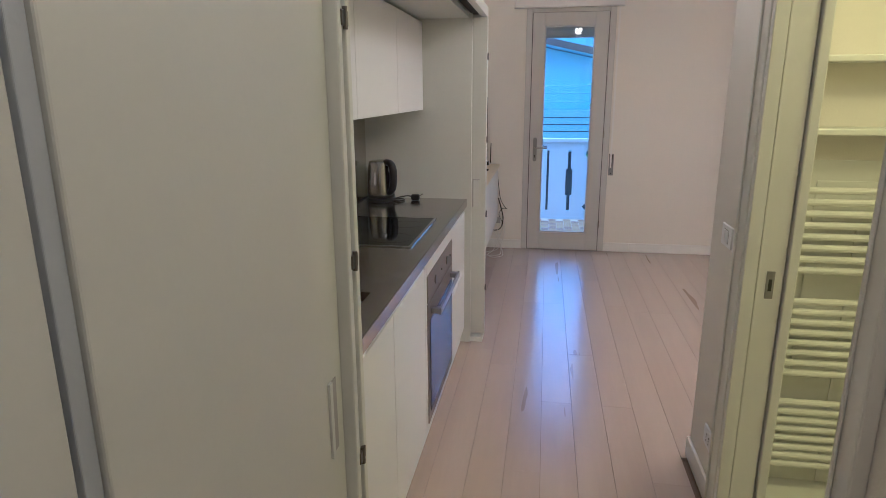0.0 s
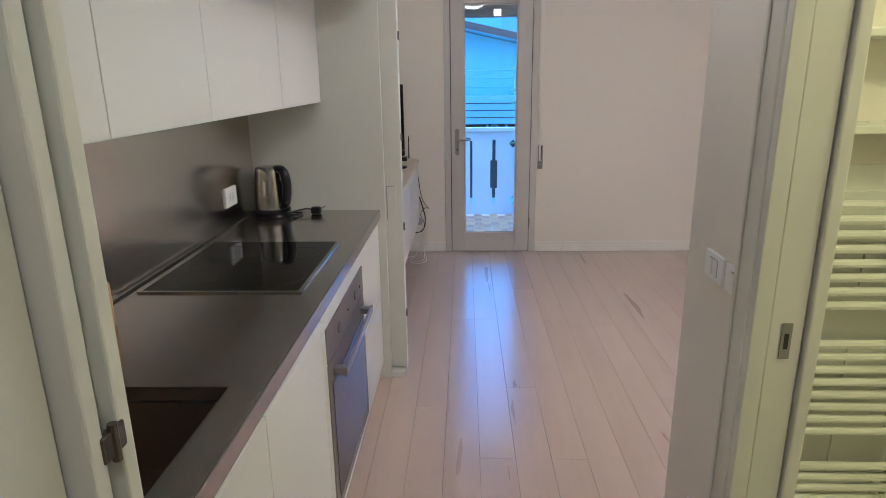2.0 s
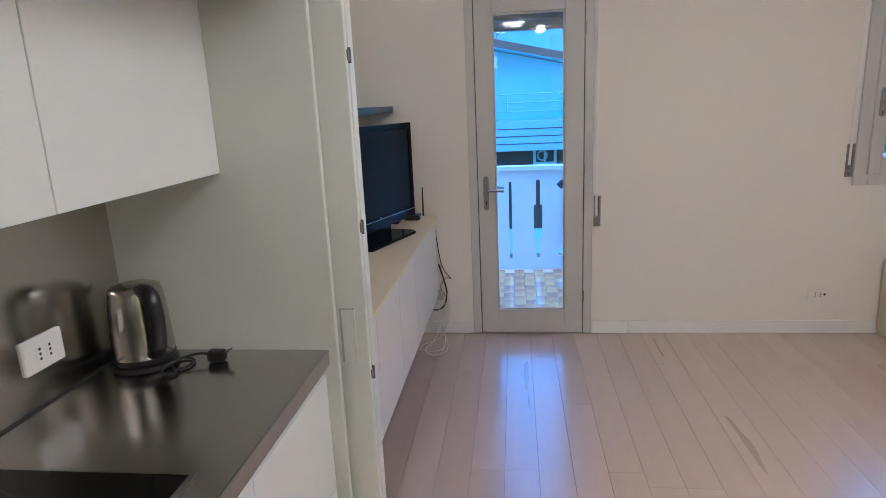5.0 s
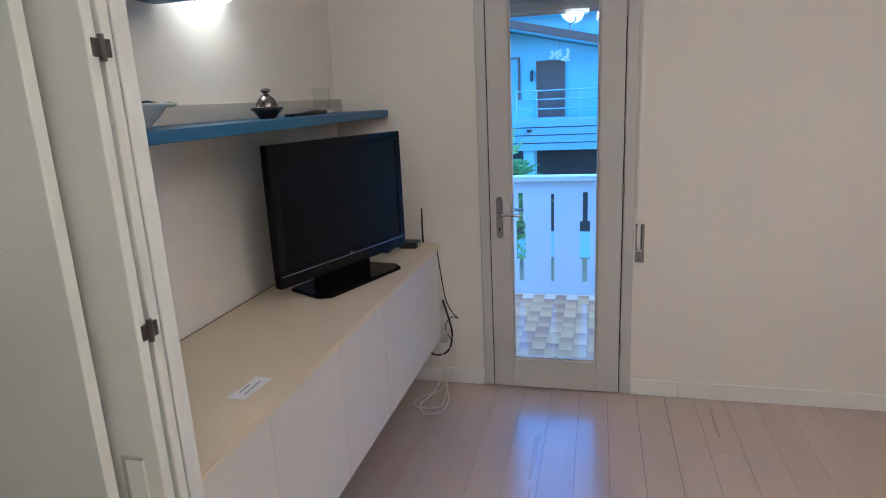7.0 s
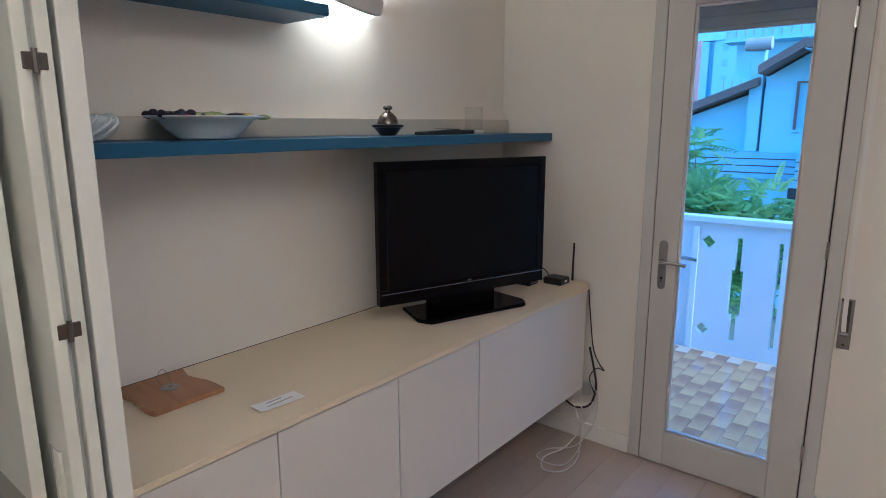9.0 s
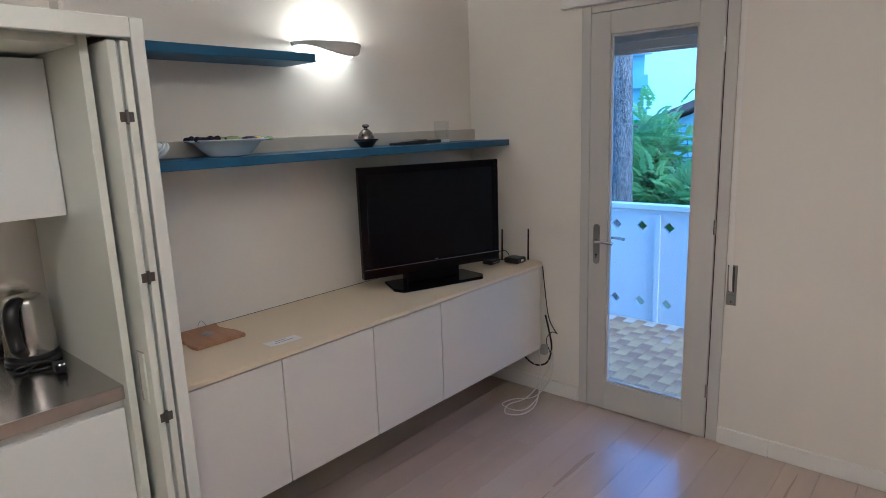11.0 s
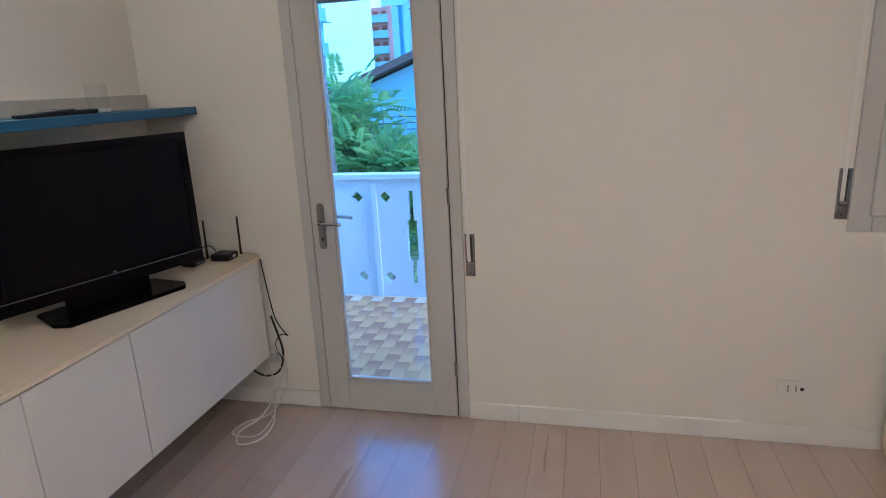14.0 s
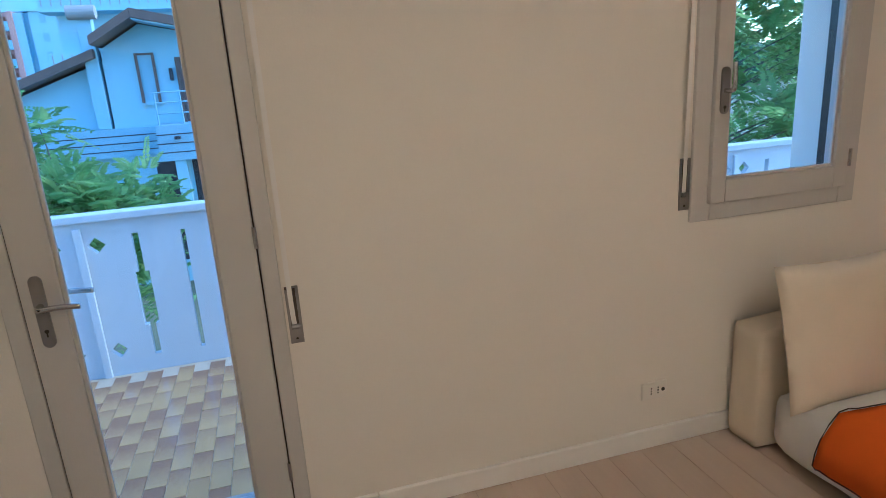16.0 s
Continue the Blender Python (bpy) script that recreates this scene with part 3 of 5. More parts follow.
part("strike_hole", boxed(XD + 0.065, XD + 0.075, 2.0645, 2.0654, 0.905, 0.943), DARK, strike)


# towel radiator in the bathroom
def towel_radiator(x0, x1, y, rows):
    s = thing("towel_radiator", (x0 + x1) / 2, y, 0.2, "white enamelled towel radiator with rows of round bars", "radiator")
    for x in (x0 + 0.02, x1 - 0.02):
        part("upright", boxed(x - 0.018, x + 0.018, y, y + 0.03, 0.08, 1.20, bevel=0.008), RAD, s)
    for z in rows:
        part("bar", tubed([(x0, y - 0.013, z), (x1, y - 0.013, z)], 0.0125, n=10, curved=False), RAD, s, smooth=False)
    for x in (x0 + 0.06, x1 - 0.06):
        part("bracket", boxed(x - 0.02, x + 0.02, y - 0.02, YB - 0.1015, 0.955, 0.971, bevel=0.004), RAD, s)
    part("towel_cord", tubed([(x1 - 0.05, y - 0.03, 0.40), (x1 - 0.055, y - 0.034, 0.32), (x1 - 0.07, y - 0.03, 0.24), (x1 - 0.075, y - 0.03, 0.12)], 0.004), RAD, s)


ROWS_RAD = [1.174 - 0.0405 * k for k in range(8)] + [0.774 - 0.0395 * k for k in range(8)] + [0.378 - 0.037 * k for k in range(8)]
towel_radiator(1.13, 1.69, 2.395, ROWS_RAD)
for z in (1.363, 1.595):
    single("wall_shelf", boxed(1.22, 2.6, 2.335, YB - 0.1005, z, z + 0.022, bevel=0.004), RAD, "shallow white shelf on the bathroom wall", "shelf", group="bathroom shelves")
outlet("wall_socket", 1.80, YB - 0.10, 0.30, "y", "white socket on the tiled bathroom wall", holes=1, wide=0.08)


# ------------------------------------------------------------------ the kitchen behind folding doors
KX = -0.64        # splashback
KY0, KY1 = 1.30, 3.645


def pull(parent, x, y, z, axis):
    """A flat grip, dark slot and light lip painting a recess's shade; axis: the face it sits in."""
    if axis == "x":
        part("grip", boxed(x, x + 0.0015, y - 0.010, y + 0.020, z - 0.077, z + 0.077), GREYPL, parent, "grip drawn flat, its recess shaded by colour")
        part("grip_lip", boxed(x, x + 0.006, y - 0.024, y - 0.010, z - 0.08, z + 0.08, bevel=0.001), PANEL_EDGE, parent)
    else:
        part("grip", boxed(x - 0.015, x + 0.015, y - 0.0015, y, z - 0.077, z + 0.077), PANEL_EDGE, parent, "grip drawn flat, its recess shaded by colour")
        part("grip_lip", boxed(x - 0.021, x - 0.0155, y - 0.004, y, z - 0.08, z + 0.08), GREYPL, parent)
        part("grip_lip", boxed(x + 0.0155, x + 0.024, y - 0.006, y, z - 0.08, z + 0.08), PANEL, parent)
        part("grip_lip", boxed(x - 0.021, x + 0.024, y - 0.004, y, z + 0.0805, z + 0.085), GREYPL, parent)


def folding_door(y0, y1, x1, grip_y, dz=0.0):
    """Two leaves folded flat together and pushed back, with hinges across the gap."""
    s = thing("folding_door", x1 - 0.3, y0, 0.05, "pale lacquered folding door, folded open beside the kitchen", "door", group="folding kitchen doors")
    leaves = []
    for a, b in ((y0, y0 + 0.023), (y1 - 0.023, y1)):
        leaves.append(part("leaf", boxed(-0.60, x1, a, b, 0.045, 1.905, bevel=0.003), PANEL, s))
    m = (y0 + y1) / 2
    for z in (0.34 + dz, 0.80 + dz, 1.24 + dz, 1.70 + dz):
        h = part("hinge", boxed(x1 - 0.006, x1 + 0.003, m - 0.019, m + 0.019, z - 0.014, z + 0.014, bevel=0.002), BRONZE, s, "small dark metal hinge")
        part("knuckle", tubed([(x1 + 0.002, m, z - 0.02), (x1 + 0.002, m, z + 0.02)], 0.005, curved=False), BRONZE, h)
    # strip set in the gap to paint the shade between both leaves
    part("hinge_rail", boxed(x1 - 0.05, x1 - 0.018, y0 + 0.0232, y1 - 0.0232, 0.05, 1.90), SHADEDLEAF, s)
    if grip_y is not None:
        pull(leaves[0], 0.012, y0 - 0.0002, 0.925, "y")
    return s


# right-hand stack with its housing
folding_door(3.688, 3.745, 0.068, True)
hs = thing("kitchen_housing", -0.3, 3.7, 0, "pale lacquered cabinet housing round the kitchen niche", "cabinet")
part("side_panel", boxed(-0.655, -0.012, KY1, KY1 + 0.024, 0.0, 1.925, bevel=0.002), PANEL, hs)
part("side_panel", boxed(-0.655, 0.062, 3.757, 3.795, 0.0, 1.97, bevel=0.003), PANEL_EDGE, hs)
part("niche_top", boxed(-0.655, -0.03, KY0, KY1, 1.90, 1.925), PANEL, hs)
part("top_panel", boxed(-0.655, 0.02, -1.2, 3.757, 1.950, 1.97), PANEL, hs)
part("fascia", boxed(0.026, 0.062, 1.30, 3.757, 1.915, 1.97, bevel=0.003), PANEL_EDGE, hs)
part("door_track", boxed(-0.025, 0.024, 1.22, 3.757, 1.928, 1.949), DARK, hs, "dark metal door track")
part("foot_block", boxed(-0.30, 0.060, 3.655, 3.757, 0.001, 0.032, bevel=0.003), PANEL_EDGE, hs)
part("side_panel", boxed(-0.655, -0.02, KY0, KY0 + 0.02, 0.0, 1.925), PANEL, hs)

# left-hand stack and the tall closed cupboard
folding_door(1.226, 1.297, 0.035, None, -0.06)
tall = thing("tall_cupboard", -0.3, 0.88, 0, "tall closed cupboard with pale lacquered fronts and a grip drawn flat, its recess shaded by colour", "cabinet")
f1 = part("front", boxed(-0.014, 0.010, 0.570, 1.222, 0.045, 1.945, bevel=0.003), PANEL, tall)
pull(f1, 0.010, 1.165, 0.885, "x")
pull(f1, 0.010, 1.165, 0.50, "x")
part("body", boxed(-0.655, -0.016, 0.570, 1.222, 0.0, 1.949), PANEL_EDGE, tall)
part("filler", boxed(-0.655, 0.004, 0.546, 0.568, 0.0, 1.949, bevel=0.0015), FILLER, tall, "filler strip, its daylight blue put into the colour")
part("front", boxed(-0.022, 0.002, -0.30, 0.541, 0.045, 1.945, bevel=0.003), PANEL, tall)
part("body", boxed(-0.655, -0.024, -1.2, 0.541, 0.0, 1.949), PANEL_EDGE, tall)

# splashback, worktop, base units
sp = thing("splashback", KX, 2.5, 0.86, "brushed steel splashback behind the worktop", "splashback")
part("sheet", boxed(KX - 0.012, KX, KY0 + 0.021, KY1 - 0.001, 0.86, 1.42), SPLASH, sp)
part("foot_seal", boxed(KX + 0.0003, KX + 0.0009, KY0 + 0.021, KY1 - 0.001, 0.9040, 0.9055), DARK, sp, "thin dark seal")
wt = thing("worktop", -0.33, 2.5, 0.86, "brushed dark steel worktop with an inset sink", "worktop")
SX0, SX1, SY0, SY1 = -0.52, -0.118, 1.36, 1.884


def sheet_with_hole(x0, x1, y0, y1, hx0, hx1, hy0, hy1, z0, z1):
    bm = bmesh.new()
    for a, b, c, d in ((x0, x1, y0, hy0), (x0, x1, hy1, y1), (x0, hx0, hy0, hy1), (hx1, x1, hy0, hy1)):
        box(bm, a, b, c, d, z0, z1)
    bmesh.ops.remove_doubles(bm, verts=bm.verts, dist=1e-5)
    return bm


part("slab", sheet_with_hole(KX + 0.002, -0.041, KY0 + 0.021, KY1 - 0.001, SX0, SX1, SY0, SY1, 0.868, 0.900), STEEL, wt)
part("front_edge", boxed(-0.0405, -0.036, KY0 + 0.021, KY1 - 0.001, 0.856, 0.9005, bevel=0.0015), STEEL, wt)
bm = boxed(SX0 + 0.001, SX1 - 0.001, SY0 + 0.001, SY1 - 0.001, 0.70, 0.866)
bmesh.ops.delete(bm, geom=[f for f in bm.faces if f.calc_center_median().z > 0.86], context="FACES")
sink = part("sink_bowl", bm, SINKSTEEL, wt, "square steel sink bowl, its brown reflections put into the colour")
wall_of_sink = sink.modifiers.new("thick", "SOLIDIFY")
wall_of_sink.thickness, wall_of_sink.offset = 0.003, -1
part("rear_joint", boxed(KX + 0.001, KX + 0.005, KY0 + 0.021, KY1 - 0.001, 0.9002, 0.9035), DARK, wt)

hob = thing("hob", -0.345, 2.75, 0.90, "black glass hob in a thin steel frame", "hob")
part("frame", sheet_with_hole(-0.612, -0.112, 2.455, 3.045, -0.600, -0.124, 2.467, 3.033, 0.9003, 0.9055), STEEL, hob)
part("glass", boxed(-0.599, -0.125, 2.468, 3.032, 0.9003, 0.9045), BLACKGLASS, hob)


def ring(cx, cy, z, r):
    bm = bmesh.new()
    lathe(bm, [(r - 0.0012, z), (r - 0.0012, z + 0.0004), (r + 0.0012, z + 0.0004), (r + 0.0012, z)], cx, cy, 40)
    return bm


RINGMAT = shade("hob_print", (0.03, 0.03, 0.032), 0.12, bump=0)
for cx, cy, r in ((-0.23, 2.60, 0.09), (-0.48, 2.60, 0.075), (-0.23, 2.88, 0.075), (-0.48, 2.88, 0.09)):
    part("zone_mark", ring(cx, cy, 0.9046, r), RINGMAT, hob)


def base_unit(y0, y1, fronts, label, door="door"):
    s = thing("base_unit", -0.3, (y0 + y1) / 2, 0, label, "cabinet", group="kitchen base units")
    part("body", boxed(-0.60, -0.072, y0 + 0.001, y1 - 0.001, 0.10, 0.69), UNIT, s)
    part("front_rail", boxed(-0.10, -0.072, y0 + 0.001, y1 - 0.001, 0.691, 0.855), UNIT, s)
    for a, b in fronts:
        part(door, boxed(-0.070, -0.050, y0 + 0.002, y1 - 0.002, a, b, bevel=0.002), UNIT, s)
    part("grip_rail", boxed(-0.069, -0.058, y0 + 0.001, y1 - 0.001, 0.829, 0.8555), PANEL_EDGE, s)
    part("plinth", boxed(-0.60, -0.074, y0 + 0.001, y1 - 0.001, 0.001, 0.098), UNIT, s)


base_unit(KY0 + 0.021, 1.897, [(0.095, 0.825)], "white lacquered base unit with one door below the sink")
base_unit(1.897, 2.415, [(0.095, 0.825)], "white lacquered base unit with one plain door")
base_unit(3.132, KY1 - 0.001, [(0.462, 0.825), (0.095, 0.456)], "white lacquered base unit with two deep drawers", "drawer_front")

ov = thing("oven", -0.3, 2.77, 0, "built-in steel oven with a bar handle and flush knobs", "oven")
part("housing", sheet_with_hole(-0.60, -0.050, 2.416, 3.131, -0.55, -0.049, 2.447, 3.112, 0.10, 0.8545), UNIT, ov, "white oven housing")
part("plinth", boxed(-0.60, -0.074, 2.416, 3.131, 0.001, 0.098), UNIT, ov)
part("sill", boxed(-0.55, -0.052, 2.447, 3.112, 0.10, 0.118), UNIT, ov)
part("lintel", boxed(-0.55, -0.052, 2.447, 3.112, 0.785, 0.8545), UNIT, ov)
part("body", boxed(-0.55, -0.062, 2.449, 3.110, 0.119, 0.784), DARK, ov)
part("control_panel", boxed(-0.0615, -0.044, 2.449, 3.110, 0.668, 0.783, bevel=0.002), OVENSTEEL, ov)
od = part("oven_door", boxed(-0.0615, -0.044, 2.449, 3.110, 0.121, 0.662, bevel=0.002), OVENSTEEL, ov)
part("oven_window", boxed(-0.0438, -0.0415, 2.485, 3.074, 0.165, 0.585, bevel=0.0008), OVENGLASS, od, "dark oven window")
bar = part("bar_handle", boxed(-0.008, 0.002, 2.50, 3.06, 0.603, 0.633, bevel=0.003), SATIN, od, "flat steel bar handle")
for y in (2.505, 3.025):
    part("handle_post", boxed(-0.044, -0.008, y, y + 0.03, 0.606, 0.630, bevel=0.002), SATIN, bar)
for y, r in ((2.62, 0.020), (2.78, 0.005), (2.93, 0.020), (3.03, 0.005)):
    k = lathe(bmesh.new(), [(0, 0), (r, 0), (r, 0.0025), (r - 0.0015, 0.003), (r * 0.86, 0.0015), (r * 0.80, 0.0040), (0.0, 0.0042)], n=24)
    bmesh.ops.rotate(k, verts=k.verts, matrix=Matrix.Rotation(radians(90), 3, "Y"))
    bmesh.ops.translate(k, verts=k.verts, vec=(-0.044, y, 0.722))
    part("knob", k, BRONZE, ov, "flush dark steel knob pushed into the panel", smooth=False)


def wall_unit(y0, y1, split=None):
    s = thing("wall_unit", -0.45, (y0 + y1) / 2, 1.41, "white lacquered wall unit with a plain flap door", "cabinet", group="kitchen wall units")
    part("body", boxed(-0.638, -0.312, y0 + 0.001, y1 - 0.001, 1.418, 1.88), UNIT, s)
    part("door", boxed(-0.310, -0.291, y0 + 0.0015, y1 - 0.0015, 1.410, 1.885, bevel=0.002), UNIT, s)


wall_unit(KY0 + 0.022, 1.90)
wall_unit(1.90, 2.382)
wall_unit(2.382, 3.034)
wall_unit(3.034, KY1 - 0.002)
outlet("wall_socket", KX, 3.325, 1.03, "X", "white double socket on the steel splashback", wide=0.125, tall=0.082)


def kettle(x, y, z, turn):
    s = thing("kettle", x, y, z, "brushed steel electric kettle with a black handle and base", "kettle")

    def spun(bm):
        bmesh.ops.rotate(bm, verts=bm.verts, matrix=Matrix.Rotation(turn, 3, "Z"))
        bmesh.ops.translate(bm, verts=bm.verts, vec=(x, y, z))
        return bm

    part("power_base", spun(lathe(bmesh.new(), [(0, 0.001), (0.083, 0.001), (0.085, 0.006), (0.083, 0.016), (0.070, 0.021), (0, 0.021)], n=40)), BLACK, s, "round black power base", smooth=False)
    prof = [(0.0, 0.022), (0.076, 0.022), (0.079, 0.028), (0.0785, 0.06), (0.0765, 0.11), (0.073, 0.165), (0.069, 0.207), (0.0665, 0.216)]
    body = part("body", spun(lathe(bmesh.new(), prof, n=48)), KETTLE, s, "brushed steel body", smooth=True)
    part("body_band", spun(lathe(bmesh.new(), [(0.0792, 0.022), (0.0802, 0.024), (0.0802, 0.036), (0.0792, 0.038)], n=48)), BLACK, body)
    part("lid", spun(lathe(bmesh.new(), [(0.0665, 0.216), (0.064, 0.224), (0.050, 0.230), (0.02, 0.233), (0.0, 0.233)], n=40)), KETTLE, s, "domed steel lid", smooth=True)
    bm = plate(bmesh.new(), [(-0.060, 0.205), (-0.088, 0.218), (-0.060, 0.160)], -0.016, 0.016, "y")
    part("spout", spun(bm), KETTLE, s, "short steel spout")
    grip = tube(bmesh.new(), [(0.050, 0, 0.222), (0.084, 0, 0.220), (0.106, 0, 0.198), (0.114, 0, 0.150), (0.106, 0, 0.090), (0.088, 0, 0.060), (0.074, 0, 0.052)], 0.0185, n=12)
    for v in grip.verts:
        v.co.y *= 1.25
    part("handle", spun(grip), BLACK, s, "black curved handle", smooth=True)
    part("water_gauge", spun(plate(bmesh.new(), [(-0.012, 0.07), (0.012, 0.07), (0.012, 0.17), (-0.012, 0.17)], 0.0745, 0.0785, "x")), BLACK, body)
    return s


kettle(-0.525, 3.542, 0.9003, radians(-36))
pc = thing("power_cord", -0.42, 3.55, 0.9, "short black kettle cord with a moulded plug", "cable")
part("cord", tubed([(-0.455, 3.535, 0.906), (-0.42, 3.50, 0.906), (-0.40, 3.47, 0.906), (-0.425, 3.455, 0.91), (-0.44, 3.49, 0.914), (-0.41, 3.535, 0.922), (-0.37, 3.555, 0.926), (-0.345, 3.560, 0.920)], 0.0036), CABLEB, pc, smooth=True)
part("cord", tubed([(-0.455, 3.55, 0.906), (-0.43, 3.575, 0.905), (-0.395, 3.56, 0.905), (-0.39, 3.52, 0.905), (-0.42, 3.49, 0.905)], 0.0036), CABLEB, pc, smooth=True)
part("plug", boxed(-0.352, -0.302, 3.545, 3.577, 0.9015, 0.935, bevel=0.009), BLACK, pc)
for dy in (3.554, 3.568):
    part("pin", tubed([(-0.306, dy, 0.926), (-0.282, dy - 0.004, 0.938)], 0.0026, curved=False), CHROME, pc)

kb = thing("knife_block", -0.575, 2.185, 0.90, "pale wooden knife block holding black-handled knives", "knife block")
bm = plate(bmesh.new(), [(-0.609, 0.9005), (-0.541, 0.9005), (-0.541, 1.018), (-0.609, 1.040)], 2.150, 2.220, "y")
bmesh.ops.bevel(bm, geom=bm.edges[:], offset=0.003, segments=2, affect="EDGES")
part("block", bm, BLOCK, kb)
bm = bmesh.new()
bmesh.ops.create_circle(bm, cap_ends=True, segments=20, radius=0.0075)
for v in bm.verts:
    v.co = Vector((-0.5407, 2.187 + v.co.x * 1.7, 0.948 + v.co.y + v.co.x * 0.4))
part("emblem", bm, INK, kb, "small dark oval emblem")
for dx, dy, tall_ in ((-0.594, 2.163, 0.098), (-0.590, 2.186, 0.106), (-0.592, 2.207, 0.090), (-0.560, 2.166, 0.085), (-0.562, 2.204, 0.092)):
    z0 = 1.030 if dx < -0.57 else 1.022
    part("knife_handle", tubed([(dx, dy, z0 - 0.008), (dx - 0.002, dy, z0 + 0.012), (dx + 0.003, dy, z0 + tall_ * 0.45), (dx - 0.002, dy, z0 + tall_ * 0.8), (dx + 0.004, dy, z0 + tall_)], 0.0105, n=8), BLACK, kb, "black knife handle", smooth=True)
    part("knife_bolster", boxed(dx - 0.013, dx + 0.012, dy - 0.009, dy + 0.009, z0 - 0.004, z0 + 0.010, bevel=0.003), BLACK, kb)


# ------------------------------------------------------------------ sideboard wall
SBY0, SBY1 = 3.798, 6.055
sbd = thing("sideboard", -0.3, 4.9, 0.30, "long wall-hung sideboard with plain pale fronts and a beige top", "sideboard")
top = bmesh.new()
n = 10
R = 0.07
out = [(XT + 0.0015, SBY0), (-0.018, SBY0), (-0.018, SBY1 - R)] + [(-0.018 - R + R * math.cos(k * math.pi / 2 / n), SBY1 - R + R * math.sin(k * math.pi / 2 / n)) for k in range(1, n + 1)] + [(XT + 0.0015, SBY1)]
plate(top, out, 0.815, 0.833, "z")
bmesh.ops.bevel(top, geom=[e for e in top.edges if abs(e.verts[0].co.z - e.verts[1].co.z) < 1e-6], offset=0.003, segments=2, affect="EDGES")
part("top", top, BEIGETOP, sbd, "smooth beige top")
part("body", boxed(XT + 0.0015, -0.052, SBY0, SBY1 - 0.03, 0.305, 0.814), FRONT, sbd)
part("wall_joint", boxed(XT + 0.0012, XT + 0.0045, SBY0, SBY1, 0.8325, 0.8345), DARK, sbd)
# dark strip stands in for the shade beneath the top's overhang
part("shadow_gap", boxed(-0.0515, -0.049, SBY0, SBY1 - 0.08, 0.8075, 0.814), DARK, sbd)
for a, b in ((SBY0, 4.201), (4.201, 4.664), (4.664, 5.108)):
    part("door", boxed(-0.050, -0.030, a + 0.002, b - 0.002, 0.302, 0.807, bevel=0.002), FRONT, sbd)
last_door = bmesh.new()
inner = [(-0.050, 5.110), (-0.030, 5.110), (-0.030, SBY1 - R)] + [(-0.030 - R + R * math.cos(k * math.pi / 2 / n), SBY1 - R + R * math.sin(k * math.pi / 2 / n)) for k in range(1, n + 1)] + [(-0.16, SBY1), (-0.16, SBY1 - 0.02), (-0.10, SBY1 - 0.02)] + [(-0.050 - 0.05 + 0.05 * math.cos(k * math.pi / 2 / n), SBY1 - R + 0.05 * math.sin(k * math.pi / 2 / n)) for k in range(n, -1, -1)]
plate(last_door, inner, 0.302, 0.807, "z")
part("door", last_door, FRONT, sbd, "front with a rounded end")


def television(cx, cy, z, w, h, yaw):
    s = thing("television", cx, cy, z, "black flat television on a swivel stand, switched off", "television")

    def put(bm):
        bmesh.ops.rotate(bm, verts=bm.verts, matrix=Matrix.Rotation(yaw, 3, "Z"))
        bmesh.ops.translate(bm, verts=bm.verts, vec=(cx, cy, z))
        return bm

    # local: faces -y, width along x
    z0 = 0.074
    part("cabinet_back", put(boxed(-w / 2 + 0.03, w / 2 - 0.03, 0.012, 0.062, z0 + 0.05, z0 + h - 0.04, bevel=0.02)), BLACK, s)
    fr = bmesh.new()
    m, low = 0.038, 0.062
    for q in ((-w / 2, w / 2, z0 + h - m, z0 + h), (-w / 2, w / 2, z0, z0 + low), (-w / 2, -w / 2 + m, z0 + low, z0 + h - m), (w / 2 - m, w / 2, z0 + low, z0 + h - m)):
        box(fr, q[0], q[1], -0.022, 0.014, q[2], q[3], bevel=0.004)
    part("bezel", put(fr), GLOSSBLACK, s, "glossy black bezel")
    part("screen", put(boxed(-w / 2 + m, w / 2 - m, -0.016, 0.012, z0 + low, z0 + h - m)), SCREEN, s, "dark matt screen")
    part("trim_line", put(boxed(-w / 2 + 0.006, w / 2 - 0.006, -0.0235, -0.0222, z0 + low - 0.016, z0 + low - 0.0125)), SATIN, s)
    part("emblem", put(boxed(-0.002, 0.014, -0.0238, -0.0222, z0 + 0.053, z0 + 0.059)), SATIN, s, "small pale emblem")
    part("neck", put(boxed(-0.16, 0.16, 0.004, 0.06, 0.014, z0 + 0.08, bevel=0.008)), GLOSSBLACK, s)
    st = plate(bmesh.new(), [(-0.235, -0.115), (0.235, -0.115), (0.27, -0.06), (0.24, 0.115), (-0.24, 0.115), (-0.27, -0.06)], 0.0005, 0.016, "z")
    bmesh.ops.bevel(st, geom=st.edges[:], offset=0.004, segments=2, affect="EDGES")
    part("stand", put(st), GLOSSBLACK, s, "wide glossy black stand")
    return s


# screen corners: (-0.391, 4.946) and (-0.127, 5.715)
TVYAW = math.atan2(5.715 - 4.946, 0.264)
television(-0.262, 5.325, 0.8335, 0.815, 0.555, TVYAW)

rt = thing("router", -0.16, 5.93, 0.833, "small black router with two upright aerials", "router")
part("body", boxed(-0.215, -0.115, 5.895, 5.985, 0.8345, 0.868, bevel=0.008), BLACK, rt)
for x, y in ((-0.23, 5.90), (-0.105, 5.99)):
    part("aerial", tubed([(x, y, 0.848), (x, y, 0.90), (x + 0.002, y, 1.035)], 0.0062, n=10, taper=0.7, curved=False), BLACK, rt, smooth=False)
part("status_label", boxed(-0.1149, -0.1145, 5.93, 5.955, 0.846, 0.858), WHITEPL, rt)

